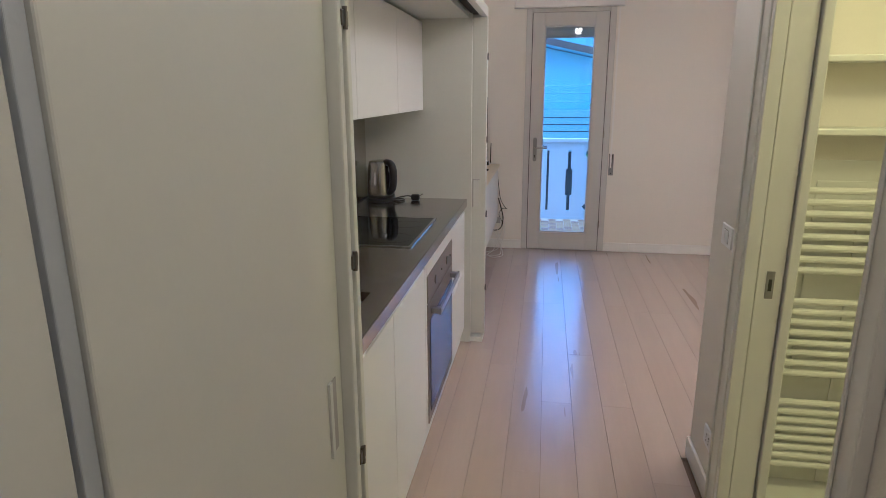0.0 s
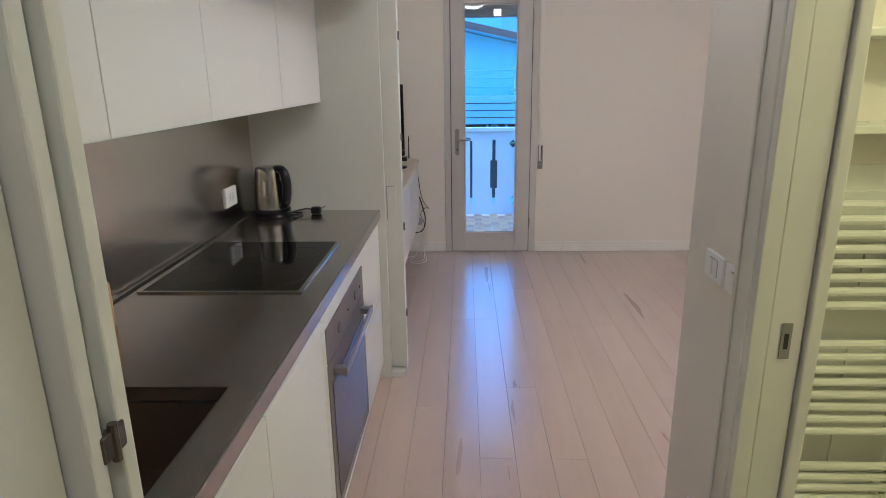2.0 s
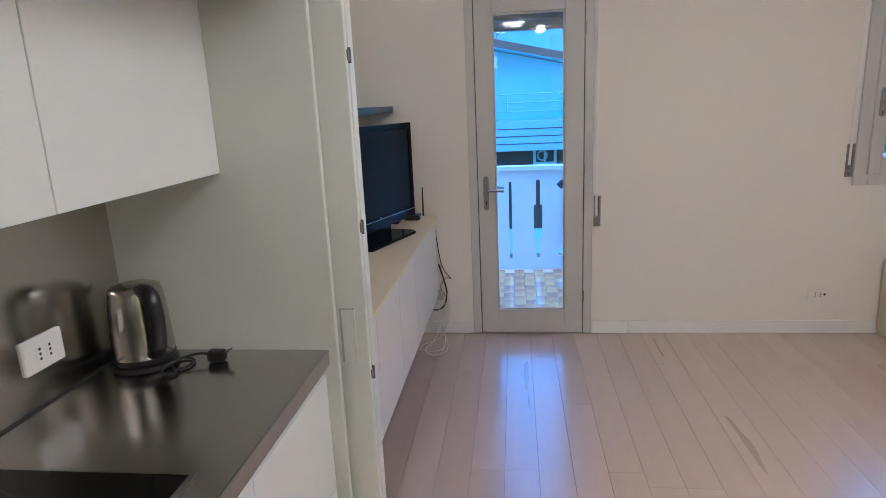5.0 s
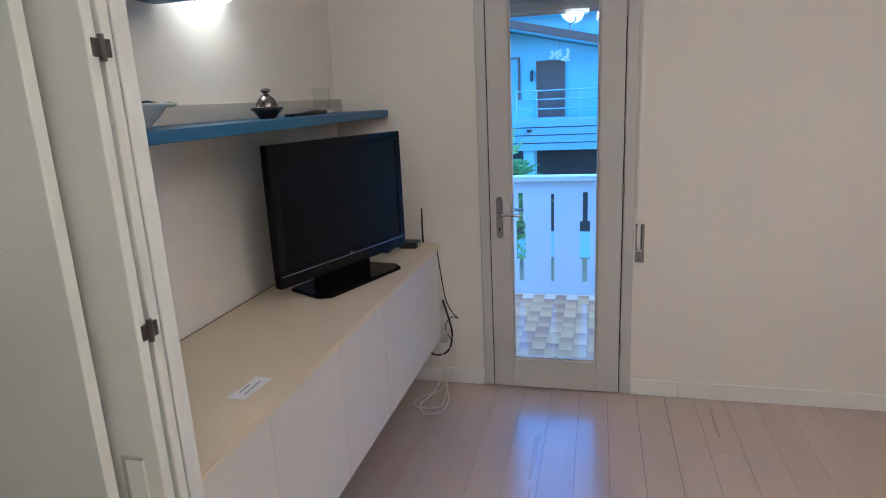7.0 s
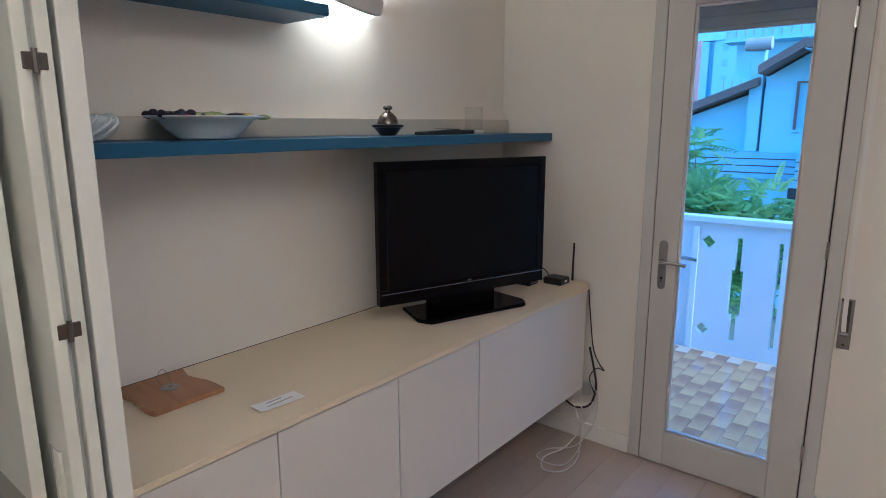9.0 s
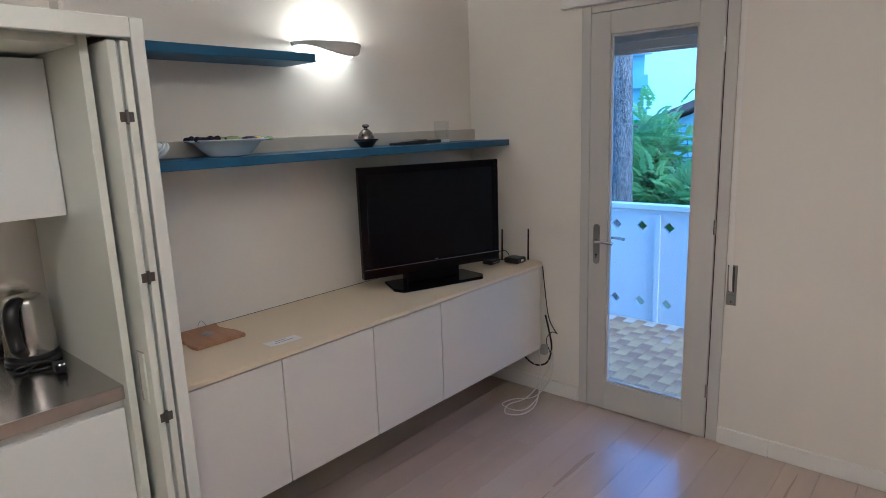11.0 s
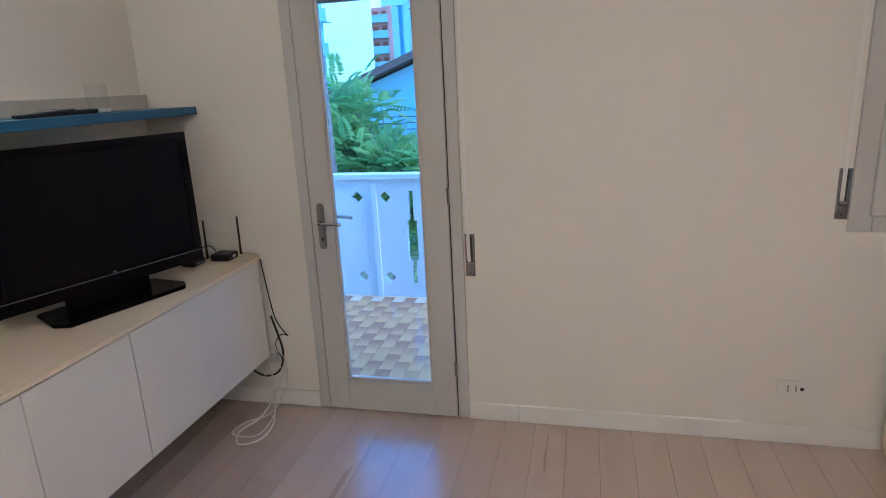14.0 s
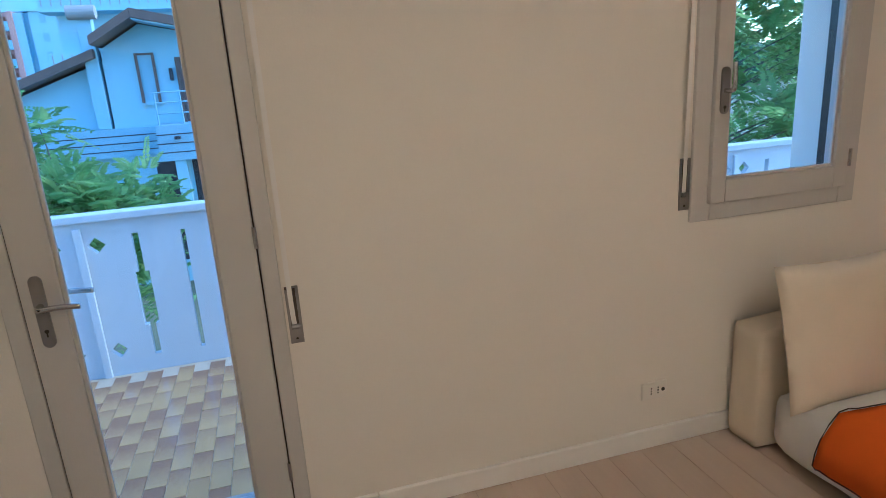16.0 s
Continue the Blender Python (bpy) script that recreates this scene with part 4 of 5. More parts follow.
stb = thing("media_box", -0.27, 5.85, 0.8335, "small flat black media box beside the television", "box")
part("body", boxed(-0.305, -0.235, 5.800, 5.885, 0.8338, 0.860, bevel=0.005), BLACK, stb)
part("front_strip", boxed(-0.2349, -0.2342, 5.815, 5.870, 0.842, 0.848), GREYPL, stb)
rl = thing("router_cables", -0.24, 5.92, 0.834, "short black cables looping behind the router", "cable")
part("lead", tubed([(-0.300, 5.886, 0.846), (-0.310, 5.94, 0.870), (-0.270, 5.975, 0.890), (-0.225, 5.96, 0.872), (-0.214, 5.945, 0.852)], 0.0025), CABLEB, rl, smooth=True)
part("lead", tubed([(-0.270, 5.886, 0.843), (-0.275, 5.93, 0.838), (-0.245, 5.965, 0.838), (-0.216, 5.962, 0.846)], 0.0025), CABLEB, rl, smooth=True)

bdn = thing("wooden_board", -0.425, 4.12, 0.834, "thick reddish wooden board with a wire loop and metal flower", "board")
bm = boxed(-0.54, -0.31, 4.015, 4.225, 0.834, 0.850)
bmesh.ops.subdivide_edges(bm, edges=[e for e in bm.edges if abs(e.verts[0].co.x - e.verts[1].co.x) > 0.1], cuts=9)
for v in bm.verts:
    if v.co.y > 4.2:
        v.co.y -= 0.028 * math.exp(-((v.co.x + 0.47) / 0.05) ** 2)
    else:
        v.co.y += 0.006 * math.sin(v.co.x * 40)
bmesh.ops.bevel(bm, geom=[e for e in bm.edges if e.calc_face_angle(0) > 0.9], offset=0.003, segments=2, affect="EDGES")
part("plank", bm, BOARD, bdn, "reddish wooden plank")
bm = bmesh.new()
for k in range(5):
    a = k * 1.2566
    lathe(bm, [(0, 0.8505), (0.012, 0.851), (0.011, 0.854), (0, 0.855)], -0.425 + 0.016 * math.cos(a), 4.12 + 0.016 * math.sin(a), 10)
part("metal_flower", bm, SATIN, bdn, "small grey metal flower")
part("wire_loop", tubed([(-0.435, 4.105, 0.851), (-0.445, 4.095, 0.885), (-0.445, 4.11, 0.905), (-0.44, 4.125, 0.885), (-0.43, 4.13, 0.851)], 0.0012, n=6), SATIN, bdn, "thin wire loop")

cd = thing("paper_card", -0.125, 4.285, 0.834, "small white paper card with two printed lines", "card")
bm = bmesh.new()
rows = []
for i in range(7):
    u = i / 6
    zc = 0.8342 + 0.004 * (1 - u) ** 3 + 0.002 * u * u
    rows.append([bm.verts.new((x, 4.21 + 0.14 * u, zc + k)) for x, k in ((-0.165 + 0.01 * u, 0), (-0.108 + 0.01 * u, 0), (-0.108 + 0.01 * u, 0.0006), (-0.165 + 0.01 * u, 0.0006))])
for a, b in zip(rows, rows[1:]):
    for k in range(4):
        bm.faces.new((a[k], a[(k + 1) % 4], b[(k + 1) % 4], b[k]))
bm.faces.new(rows[0])
bm.faces.new(rows[-1][::-1])
part("sheet", bm, PAPER, cd)
for x, a, b in ((-0.145, 4.25, 4.30), (-0.126, 4.24, 4.325)):
    part("print_bar", boxed(x - 0.0025, x + 0.0025, a, b, 0.8366, 0.8374), INKGREY, cd)


def shelf(y0, y1, z, x1, label):
    single("wall_shelf", boxed(XT + 0.0015, x1, y0, y1, z - 0.036, z, bevel=0.002), BLUE, label, "shelf", group="blue wall shelves")


shelf(3.80, 6.056, 1.556, -0.278, "long deep-blue lacquered wall shelf")
shelf(3.80, 4.705, 1.972, -0.345, "short deep-blue lacquered wall shelf beside the lamp")
single("shelf_ledge", boxed(XT + 0.001, XT + 0.042, 3.80, 6.056, 1.5565, 1.622, bevel=0.003), LEDGE, "beige painted ledge along the back of the shelf", "ledge")


def wall_lamp(y, z):
    s = thing("wall_lamp", XT, y, z, "white boat-shaped uplighter wall lamp, lit", "lamp")
    def shell_of(half0, half1, deep0, deep1, low, top, N=32, M=8):
        bm = bmesh.new()
        rings = []
        for j in range(M + 1):
            f = j / M
            rings.append([])
            for i in range(N + 1):
                a = math.pi * i / N
                half, deep = half0 + (half1 - half0) * f ** 0.6, deep0 + (deep1 - deep0) * f ** 0.6
                b = low(a)
                rings[-1].append(bm.verts.new((XT + 0.003 + deep * math.sin(a) ** 0.85, y - half * math.cos(a), b + (top - b) * f)))
        for p, q in zip(rings, rings[1:]):
            for i in range(N):
                bm.faces.new((p[i], p[i + 1], q[i + 1], q[i]))
        return bm

    shell = part("shell", shell_of(0.178, 0.190, 0.145, 0.158, lambda a: z + 0.086 - 0.008 - 0.048 * math.sin(a - 0.25) ** 2, z + 0.094), LAMPSHELL, s, "curved grey-white ceramic band", smooth=True)
    mod = shell.modifiers.new("thick", "SOLIDIFY")
    mod.thickness, mod.offset = 0.005, -1
    dish = part("diffuser", shell_of(0.085, 0.172, 0.060, 0.128, lambda a: z + 0.014, z + 0.056), GLOW, s, "glowing lower dish", smooth=True)
    mod = dish.modifiers.new("thick", "SOLIDIFY")
    mod.thickness, mod.offset = 0.004, -1
    part("dish_bottom", plate(bmesh.new(), [(XT + 0.003 + 0.060 * math.sin(math.pi * k / 12) ** 0.85, y - 0.085 * math.cos(math.pi * k / 12)) for k in range(13)], z + 0.010, z + 0.0135, "z"), GLOW, s)
    part("back_shield", plate(bmesh.new(), [(y - 0.165, z + 0.050), (y - 0.10, z + 0.012), (y - 0.05, z + 0.002), (y + 0.05, z + 0.002), (y + 0.10, z + 0.012), (y + 0.165, z + 0.050)], XT + 0.040, XT + 0.044, "x"), LAMPSHELL, s, "ceramic back shield")
    part("wall_bracket", boxed(XT + 0.0005, XT + 0.0395, y - 0.05, y + 0.05, z + 0.030, z + 0.05, bevel=0.002), LAMPSHELL, s)


wall_lamp(4.935, 1.955)


def bowl(x, y, z):
    s = thing("fruit_bowl", x, y, z, "wide pale ceramic bowl of painted ceramic fruit", "bowl")
    prof = [(0, 0.001), (0.085, 0.001), (0.088, 0.006), (0.118, 0.030), (0.142, 0.056), (0.176, 0.063), (0.177, 0.067), (0.140, 0.062), (0.11, 0.034), (0.08, 0.012), (0, 0.011)]
    part("dish", lathe(bmesh.new(), [(r, z + h) for r, h in prof], x, y, 44, sx=0.72), CERAMIC, s, smooth=True)
    colours = {"plum": (0.03, 0.02, 0.06), "grape": (0.015, 0.012, 0.035), "green": (0.32, 0.40, 0.16), "red": (0.35, 0.03, 0.03), "lemon": (0.70, 0.52, 0.08), "white": (0.72, 0.72, 0.66)}
    mats = {k: shade("fruit_" + k, c, 0.25, vary=0.15, bump=0) for k, c in colours.items()}

    def lump(px, py, pz, r, m, squash=0.8):
        bm = bmesh.new()
        bmesh.ops.create_icosphere(bm, subdivisions=2, radius=r)
        for v in bm.verts:
            v.co = Vector((px + v.co.x, py + v.co.y * 1.2, pz + v.co.z * squash))
        part("fruit", bm, mats[m], s, smooth=True)

    rng = random.Random(4)
    for k in range(18):
        lump(x + rng.uniform(-0.05, 0.06), y - 0.115 + rng.uniform(-0.05, 0.06), z + 0.066 + rng.uniform(0, 0.008), 0.011, "grape", 1)
    for py, r, m in ((-0.085, 0.024, "red"), (-0.04, 0.036, "green"), (0.015, 0.038, "green"), (0.06, 0.028, "white"), (0.085, 0.032, "plum"), (0.125, 0.032, "lemon"), (0.155, 0.022, "white"), (0.175, 0.02, "green"), (-0.01, 0.03, "plum")):
        lump(x + rng.uniform(-0.02, 0.04), y + py, z + 0.064, r, m, 0.42)


bowl(-0.435, 4.305, 1.5565)

wv = thing("woven_dish", -0.43, 3.938, 1.5565, "round white ceramic dish with a woven pattern", "bowl")
bm = lathe(bmesh.new(), [(0, 0.001), (0.055, 0.001), (0.088, 0.022), (0.106, 0.045), (0.101, 0.060), (0.08, 0.067), (0.0, 0.071)], -0.43, 3.938, 36)
bmesh.ops.translate(bm, verts=bm.verts, vec=(0, 0, 1.5565))
part("dish", bm, CERAMIC, wv, smooth=True)
for k in range(14):
    a = k * 6.28318 / 14
    pts = []
    for j in range(7):
        f = j / 6
        r = [0.060, 0.076, 0.090, 0.101, 0.107, 0.103, 0.090][j]
        zz = [0.006, 0.013, 0.023, 0.034, 0.046, 0.058, 0.066][j]
        pts.append((-0.43 + r * math.cos(a + f * 0.8), 3.938 + r * math.sin(a + f * 0.8), 1.5565 + zz))
    part("strand", tubed(pts, 0.005, n=6, steps=3), CERAMIC, wv, smooth=True)
part("knob", lathe(bmesh.new(), [(0, 1.626), (0.008, 1.627), (0.010, 1.638), (0.005, 1.646), (0, 1.648)], -0.43, 3.938, 14), CHROME, wv, smooth=True)

tj = thing("incense_burner", -0.375, 5.02, 1.5565, "small dark bowl with a domed metal lid", "ornament")
Z = 1.5565
part("bowl", lathe(bmesh.new(), [(0, Z + 0.001), (0.030, Z + 0.001), (0.036, Z + 0.010), (0.052, Z + 0.030), (0.060, Z + 0.033), (0.060, Z + 0.041), (0.045, Z + 0.043), (0, Z + 0.043)], -0.40, 5.02, 32), BLACK, tj, "dark bowl", smooth=False)
part("lid", lathe(bmesh.new(), [(0.040, Z + 0.0435), (0.039, Z + 0.054), (0.031, Z + 0.072), (0.016, Z + 0.086), (0.009, Z + 0.090), (0.009, Z + 0.094), (0.017, Z + 0.099), (0.018, Z + 0.106), (0.011, Z + 0.111), (0, Z + 0.109)], -0.40, 5.02, 32), PEWTER, tj, "domed metal lid", smooth=True)

rc = thing("remote_control", -0.40, 5.36, Z, "black remote control lying on the shelf", "remote control")
bm = boxed(-0.43, -0.385, 5.20, 5.45, Z + 0.0005, Z + 0.024, bevel=0.006)
for v in bm.verts:
    if v.co.y < 5.3:
        v.co.z = Z + 0.0005 + (v.co.z - Z - 0.0005) * 0.55
part("body", bm, BLACK, rc)
for k in range(6):
    part("button", boxed(-0.415, -0.400, 5.31 + 0.018 * k, 5.321 + 0.018 * k, Z + 0.0242, Z + 0.0252), BLACK, rc)
rc2 = thing("remote_control", -0.42, 5.50, Z, "small dark remote control lying on the shelf", "remote control")
part("body", boxed(-0.46, -0.42, 5.46, 5.60, Z + 0.0005, Z + 0.018, bevel=0.005), BLACK, rc2)
part("cap", boxed(-0.462, -0.418, 5.602, 5.67, Z + 0.0005, Z + 0.016, bevel=0.003), PAPER, rc2, "pale end cap")

gs = thing("drinking_glass", -0.46, 5.70, Z, "clear straight drinking glass on the shelf", "glass")
bm = lathe(bmesh.new(), [(0, Z + 0.001), (0.040, Z + 0.001), (0.043, Z + 0.120), (0.041, Z + 0.120), (0.038, Z + 0.010), (0, Z + 0.009)], -0.47, 5.66, 32)
part("tumbler", bm, THINGLASS, gs, "thin clear glass", smooth=True)

# cables by the sideboard's end
cb = thing("cables", 0.02, 6.0, 0.02, "loose black and white cables hanging behind the sideboard", "cable")
part("black_lead", tubed([(-0.05, 6.062, 0.80), (-0.02, 6.062, 0.55), (0.0, 6.061, 0.47), (0.03, 6.06, 0.42), (0.055, 6.058, 0.395)], 0.003), CABLEB, cb, smooth=True)
part("black_lead", tubed([(-0.03, 6.06, 0.50), (0.0, 6.055, 0.40), (0.02, 6.05, 0.30), (0.0, 6.03, 0.21), (-0.06, 6.0, 0.19), (-0.12, 5.98, 0.23), (-0.16, 5.97, 0.30)], 0.0055), CABLEB, cb, smooth=True)
part("black_lead", tubed([(0.055, 6.058, 0.395), (0.02, 6.058, 0.40), (-0.01, 6.058, 0.37), (-0.02, 6.056, 0.33), (0.01, 6.05, 0.27)], 0.0028), CABLEB, cb, smooth=True)
part("adapter", boxed(-0.045, -0.005, 6.02, 6.055, 0.255, 0.315, bevel=0.005), GREYPL, cb, "grey plug adapter")
part("white_lead", tubed([(-0.02, 6.05, 0.30), (0.02, 6.045, 0.22), (-0.02, 6.0, 0.10), (-0.06, 5.90, 0.012), (-0.10, 5.76, 0.007), (-0.05, 5.66, 0.007), (0.03, 5.70, 0.007), (0.04, 5.82, 0.009), (0.01, 5.92, 0.05), (-0.02, 5.99, 0.16), (-0.06, 6.02, 0.30)], 0.0036), CABLEW, cb, smooth=True)
part("white_lead", tubed([(0.0, 6.05, 0.31), (0.035, 6.04, 0.25), (0.03, 6.02, 0.12), (-0.02, 5.93, 0.02), (-0.12, 5.84, 0.007), (-0.13, 5.74, 0.007), (-0.02, 5.72, 0.010), (0.02, 5.80, 0.012), (0.0, 5.95, 0.06), (-0.08, 6.0, 0.22), (-0.12, 6.0, 0.31)], 0.0032), CABLEW, cb, smooth=True)


# ------------------------------------------------------------------ day bed under the window
def cushion_shape(x0, x1, y0, y1, z0, z1, r=0.05, puff=0.0, cuts=6, seed=1, wob=0.004):
    """A soft block: a divided box whose corners are rounded and whose faces swell and dent a little."""
    bm = boxed(x0, x1, y0, y1, z0, z1)
    bmesh.ops.subdivide_edges(bm, edges=bm.edges[:], cuts=cuts, use_grid_fill=True)
    c = Vector(((x0 + x1) / 2, (y0 + y1) / 2, (z0 + z1) / 2))
    h = Vector(((x1 - x0) / 2, (y1 - y0) / 2, (z1 - z0) / 2))
    for v in bm.verts:
        d = v.co - c
        inner = Vector([max(-(h[i] - r), min(h[i] - r, d[i])) for i in range(3)])
        e = d - inner
        if e.length > 1e-6:
            d = inner + e.normalized() * min(r, max(abs(e.x), abs(e.y), abs(e.z)))
        u = [d[i] / h[i] for i in range(3)]
        if puff:
            k = (1 - u[0] ** 2) * (1 - u[2] ** 2)
            d.y += puff * k * (1 if u[1] > 0 else -1)
        v.co = c + d + Vector((1, 1, 1)) * wob * noise.noise(Vector((v.co.x * 5 + seed, v.co.y * 5, v.co.z * 5)))
    return bm


bed = thing("day_bed", 3.7, 5.5, 0, "low day bed with a cream bolster and white sheeted mattress", "bed")
part("bolster", cushion_shape(2.765, 4.70, 5.865, 6.052, 0.001, 0.535, r=0.035, cuts=9), CREAM, bed, "cream covered back bolster", smooth=True)
part("mattress", cushion_shape(2.805, 4.70, 4.95, 5.862, 0.02, 0.30, r=0.07, cuts=10, wob=0.008), SHEET, bed, "mattress in a white sheet", smooth=True)


def pillow(x, y, z, w, h, d, lean):
    s = bmesh.new()
    N = 18
    sides = []
    for sgn in (1, -1):
        g = []
        for i in range(N + 1):
            for j in range(N + 1):
                u, v = 2 * i / N - 1, 2 * j / N - 1
                k = max(0, (1 - u * u) * (1 - v * v)) ** 0.45
                pinch = 1 - 0.06 * (1 - abs(u) ** 2) * abs(v) ** 3 - 0.0
                g.append(s.verts.new((u * w / 2 * (1 - 0.05 * (1 - v * v)), sgn * d / 2 * k + 0.008 * noise.noise(Vector((u * 2, v * 2, sgn))), v * h / 2 * (1 - 0.05 * (1 - u * u)))))
        sides.append(g)
    for g, flip in zip(sides, (False, True)):
        for i in range(N):
            for j in range(N):
                q = (g[i * (N + 1) + j], g[(i + 1) * (N + 1) + j], g[(i + 1) * (N + 1) + j + 1], g[i * (N + 1) + j + 1])
                s.faces.new(q[::-1] if flip else q)
    bmesh.ops.remove_doubles(s, verts=s.verts, dist=0.002)
    bmesh.ops.rotate(s, verts=s.verts, matrix=Matrix.Rotation(radians(lean), 3, "X"))
    bmesh.ops.translate(s, verts=s.verts, vec=(x, y, z))
    return single("pillow", s, CREAM, "large square cream cotton pillow leaning on the bolster", "pillow", smooth=True)


pillow(3.03, 5.75, 0.550, 0.60, 0.56, 0.16, -14)

blanket = bmesh.new()
N = 22
grid = []
for i in range(N + 1):
    row = []
    for j in range(N + 1):
        u, v = i / N, j / N
        x = 2.70 + 1.6 * u
        y = 5.60 - 0.70 * v - 0.05 * math.sin(u * 3)
        z = 0.322
        over = 2.84 - x
        if over > 0:
            z -= 1.5 * over
            x = 2.84 - 0.22 * over - 0.045 * min(1, over / 0.03)
        z += 0.008 * noise.noise(Vector((u * 6, v * 6, 2)))
        row.append(blanket.verts.new((x, y, z)))
    grid.append(row)
for i in range(N):
    for j in range(N):
        blanket.faces.new((grid[i][j], grid[i + 1][j], grid[i + 1][j + 1], grid[i][j + 1]))
bl = thing("blanket", 3.5, 5.3, 0.34, "bright orange blanket with a dark edge, spread over the mattress", "blanket")
part("edging", tubed([grid[0][j].co.copy() + Vector((0, 0, 0.004)) for j in range(N + 1)][::-1] + [grid[i][0].co.copy() + Vector((0, 0, 0.004)) for i in range(1, N + 1)], 0.0025, n=6, steps=2), PIPING, bl, "dark stitched edge", smooth=True)
cloth = part("cloth", blanket, ORANGE, bl, smooth=True)
mod = cloth.modifiers.new("thick", "SOLIDIFY")
mod.thickness = 0.012


# ------------------------------------------------------------------ balcony
structure("balcony_slab", boxed(-3.0, 6.4, YW + 0.28, 8.10, -0.30, -0.092), CONCRETE, "balcony slab under glazed tiles", "balcony")
YR = 8.0


def cut_board(x0, x1, z0, z1, holes, name, parent):
    """A board with slots and diamonds cut through it; holes are convex outlines inside their own cells."""
    bm = bmesh.new()
    y0, y1 = YR, YR + 0.045
    cells = sorted(holes, key=lambda q: q[0])
    x = x0
    for cx, half, outline in cells:
        a, b = cx - half, cx + half
        if a > x + 1e-4:
            box(bm, x, a, y0, y1, z0, z1)
        # the cell: left and right halves round the outlines
        left = sorted([p for p in outline if p[0] <= cx + 1e-6], key=lambda p: p[2])
        right = sorted([p for p in outline if p[0] >= cx - 1e-6], key=lambda p: p[2])
        plate(bm, [(a, z0), (cx, z0)] + [(p[0], p[1]) for p in left] + [(cx, z1), (a, z1)], y0, y1, "y")
        plate(bm, [(b, z0), (b, z1), (cx, z1)] + [(p[0], p[1]) for p in reversed(right)] + [(cx, z0)], y0, y1, "y")
        x = b
    if x < x1 - 1e-4:
        box(bm, x, x1, y0, y1, z0, z1)
    return part(name, bm, RAIL, parent)


def diamond(c, zs, r=0.05):
    o = []
    for z in zs:
        o += [(c, z - r, z - r), (c - r, z, z), (c + r, z, z), (c, z + r, z + r)]
    return (c, r + 0.004, o)


def slot(c, w, z0, z1, notch=None):
    if notch:
        wn_, a, b = notch
        zz = [(w, z0), (w, a), (wn_, a + 1e-4), (wn_, b), (w, b + 1e-4), (w, z1)]
    else:
        zz = [(w, z0), (w, z1)]
    o = [(c, zz[0][1] - 1e-5, zz[0][1] - 1e-5)]
    for h, z in zz:
        o += [(c - h, z, z), (c + h, z, z)]
    o.append((c, zz[-1][1] + 1e-5, zz[-1][1] + 1e-5))
    return (c, max(h for h, _ in zz) + 0.004, o)


bal = thing("balustrade", 0.5, YR, -0.09, "white painted balcony balustrade with cut-out slots and diamonds", "balustrade")
PW = 1.14
for k in range(-2, 6):
    p0 = -0.118 + k * PW
    c = p0 + PW / 2
    if k < 0:
        holes = [diamond(p0 + PW - 0.15 - 0.232 * j, (0.08, 0.75)) for j in range(4)]
    else:
        holes = [diamond(p0 + 0.085, (0.08, 0.75)), slot(c - 0.272, 0.020, 0.02, 0.80, (0.042, 0.22, 0.56)), slot(c - 0.005, 0.014, 0.02, 0.79), slot(c + 0.262, 0.020, 0.02, 0.80, (0.042, 0.22, 0.56)), diamond(p0 + PW - 0.085, (0.08, 0.75))]
    cut_board(p0, p0 + PW, -0.088, 0.895, holes, "panel", bal)
    part("post", boxed(p0 - 0.022, p0 + 0.022, YR - 0.022, YR - 0.001, -0.088, 0.86, bevel=0.004), RAIL, bal)
part("hand_rail", boxed(-2.42, 6.8, YR - 0.035, YR + 0.085, 0.8955, 0.940, bevel=0.006), RAIL, bal)
part("return_panel", boxed(-2.46, -2.41, YW + 0.29, YR - 0.03, -0.09, 0.93, bevel=0.004), RAIL, bal)


pb = thing("plastic_box", 4.25, YR + 0.02, 0.941, "small pale plastic box standing on the balcony rail", "box")
part("body", boxed(4.195, 4.305, YR - 0.02, YR + 0.06, 0.9405, 1.005, bevel=0.010), WHITEPL, pb)
part("lid", boxed(4.190, 4.310, YR - 0.025, YR + 0.065, 1.0055, 1.025, bevel=0.008), WHITEPL, pb)
part("latch", boxed(4.235, 4.262, YR - 0.0255, YR - 0.0205, 0.985, 1.010, bevel=0.001), GREYPL, pb)


# ------------------------------------------------------------------ outside
structure("ground", boxed(-400, 400, 6.0, 700, -3.4, -3.2), GROUND, "dim planted ground below the balcony", "ground")


def pane_in(parent, x0, x1, y, z0, z1, pane=None):
    """A recessed window of a facade that looks to -y."""
    f = part("window", boxed(x0, x1, y - 0.012, y - 0.002, z0, z1), pane or DUSK, parent, "framed window")
    part("frame", boxed(x0 - 0.05, x0 + 0.015, y - 0.05, y - 0.013, z0 - 0.04, z1 + 0.05), ROOF, f)
    part("frame", boxed(x1 - 0.015, x1 + 0.05, y - 0.05, y - 0.013, z0 - 0.04, z1 + 0.05), ROOF, f)
    part("frame", boxed(x0 + 0.016, x1 - 0.016, y - 0.05, y - 0.013, z1, z1 + 0.05), ROOF, f)
    part("sill", boxed(x0 - 0.08, x1 + 0.08, y - 0.12, y - 0.003, z0 - 0.09, z0 - 0.045), PLASTER, f)
    return f


HY = 21.0
hz = thing("house", 0, HY, -3.2, "two-storey white house with brown gable roofs and a balcony", "house")
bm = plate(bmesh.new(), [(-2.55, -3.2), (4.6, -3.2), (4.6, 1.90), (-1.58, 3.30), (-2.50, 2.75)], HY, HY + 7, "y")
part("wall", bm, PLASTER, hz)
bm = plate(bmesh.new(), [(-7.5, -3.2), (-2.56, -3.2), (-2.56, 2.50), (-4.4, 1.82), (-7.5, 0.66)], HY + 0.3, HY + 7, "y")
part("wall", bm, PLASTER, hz)


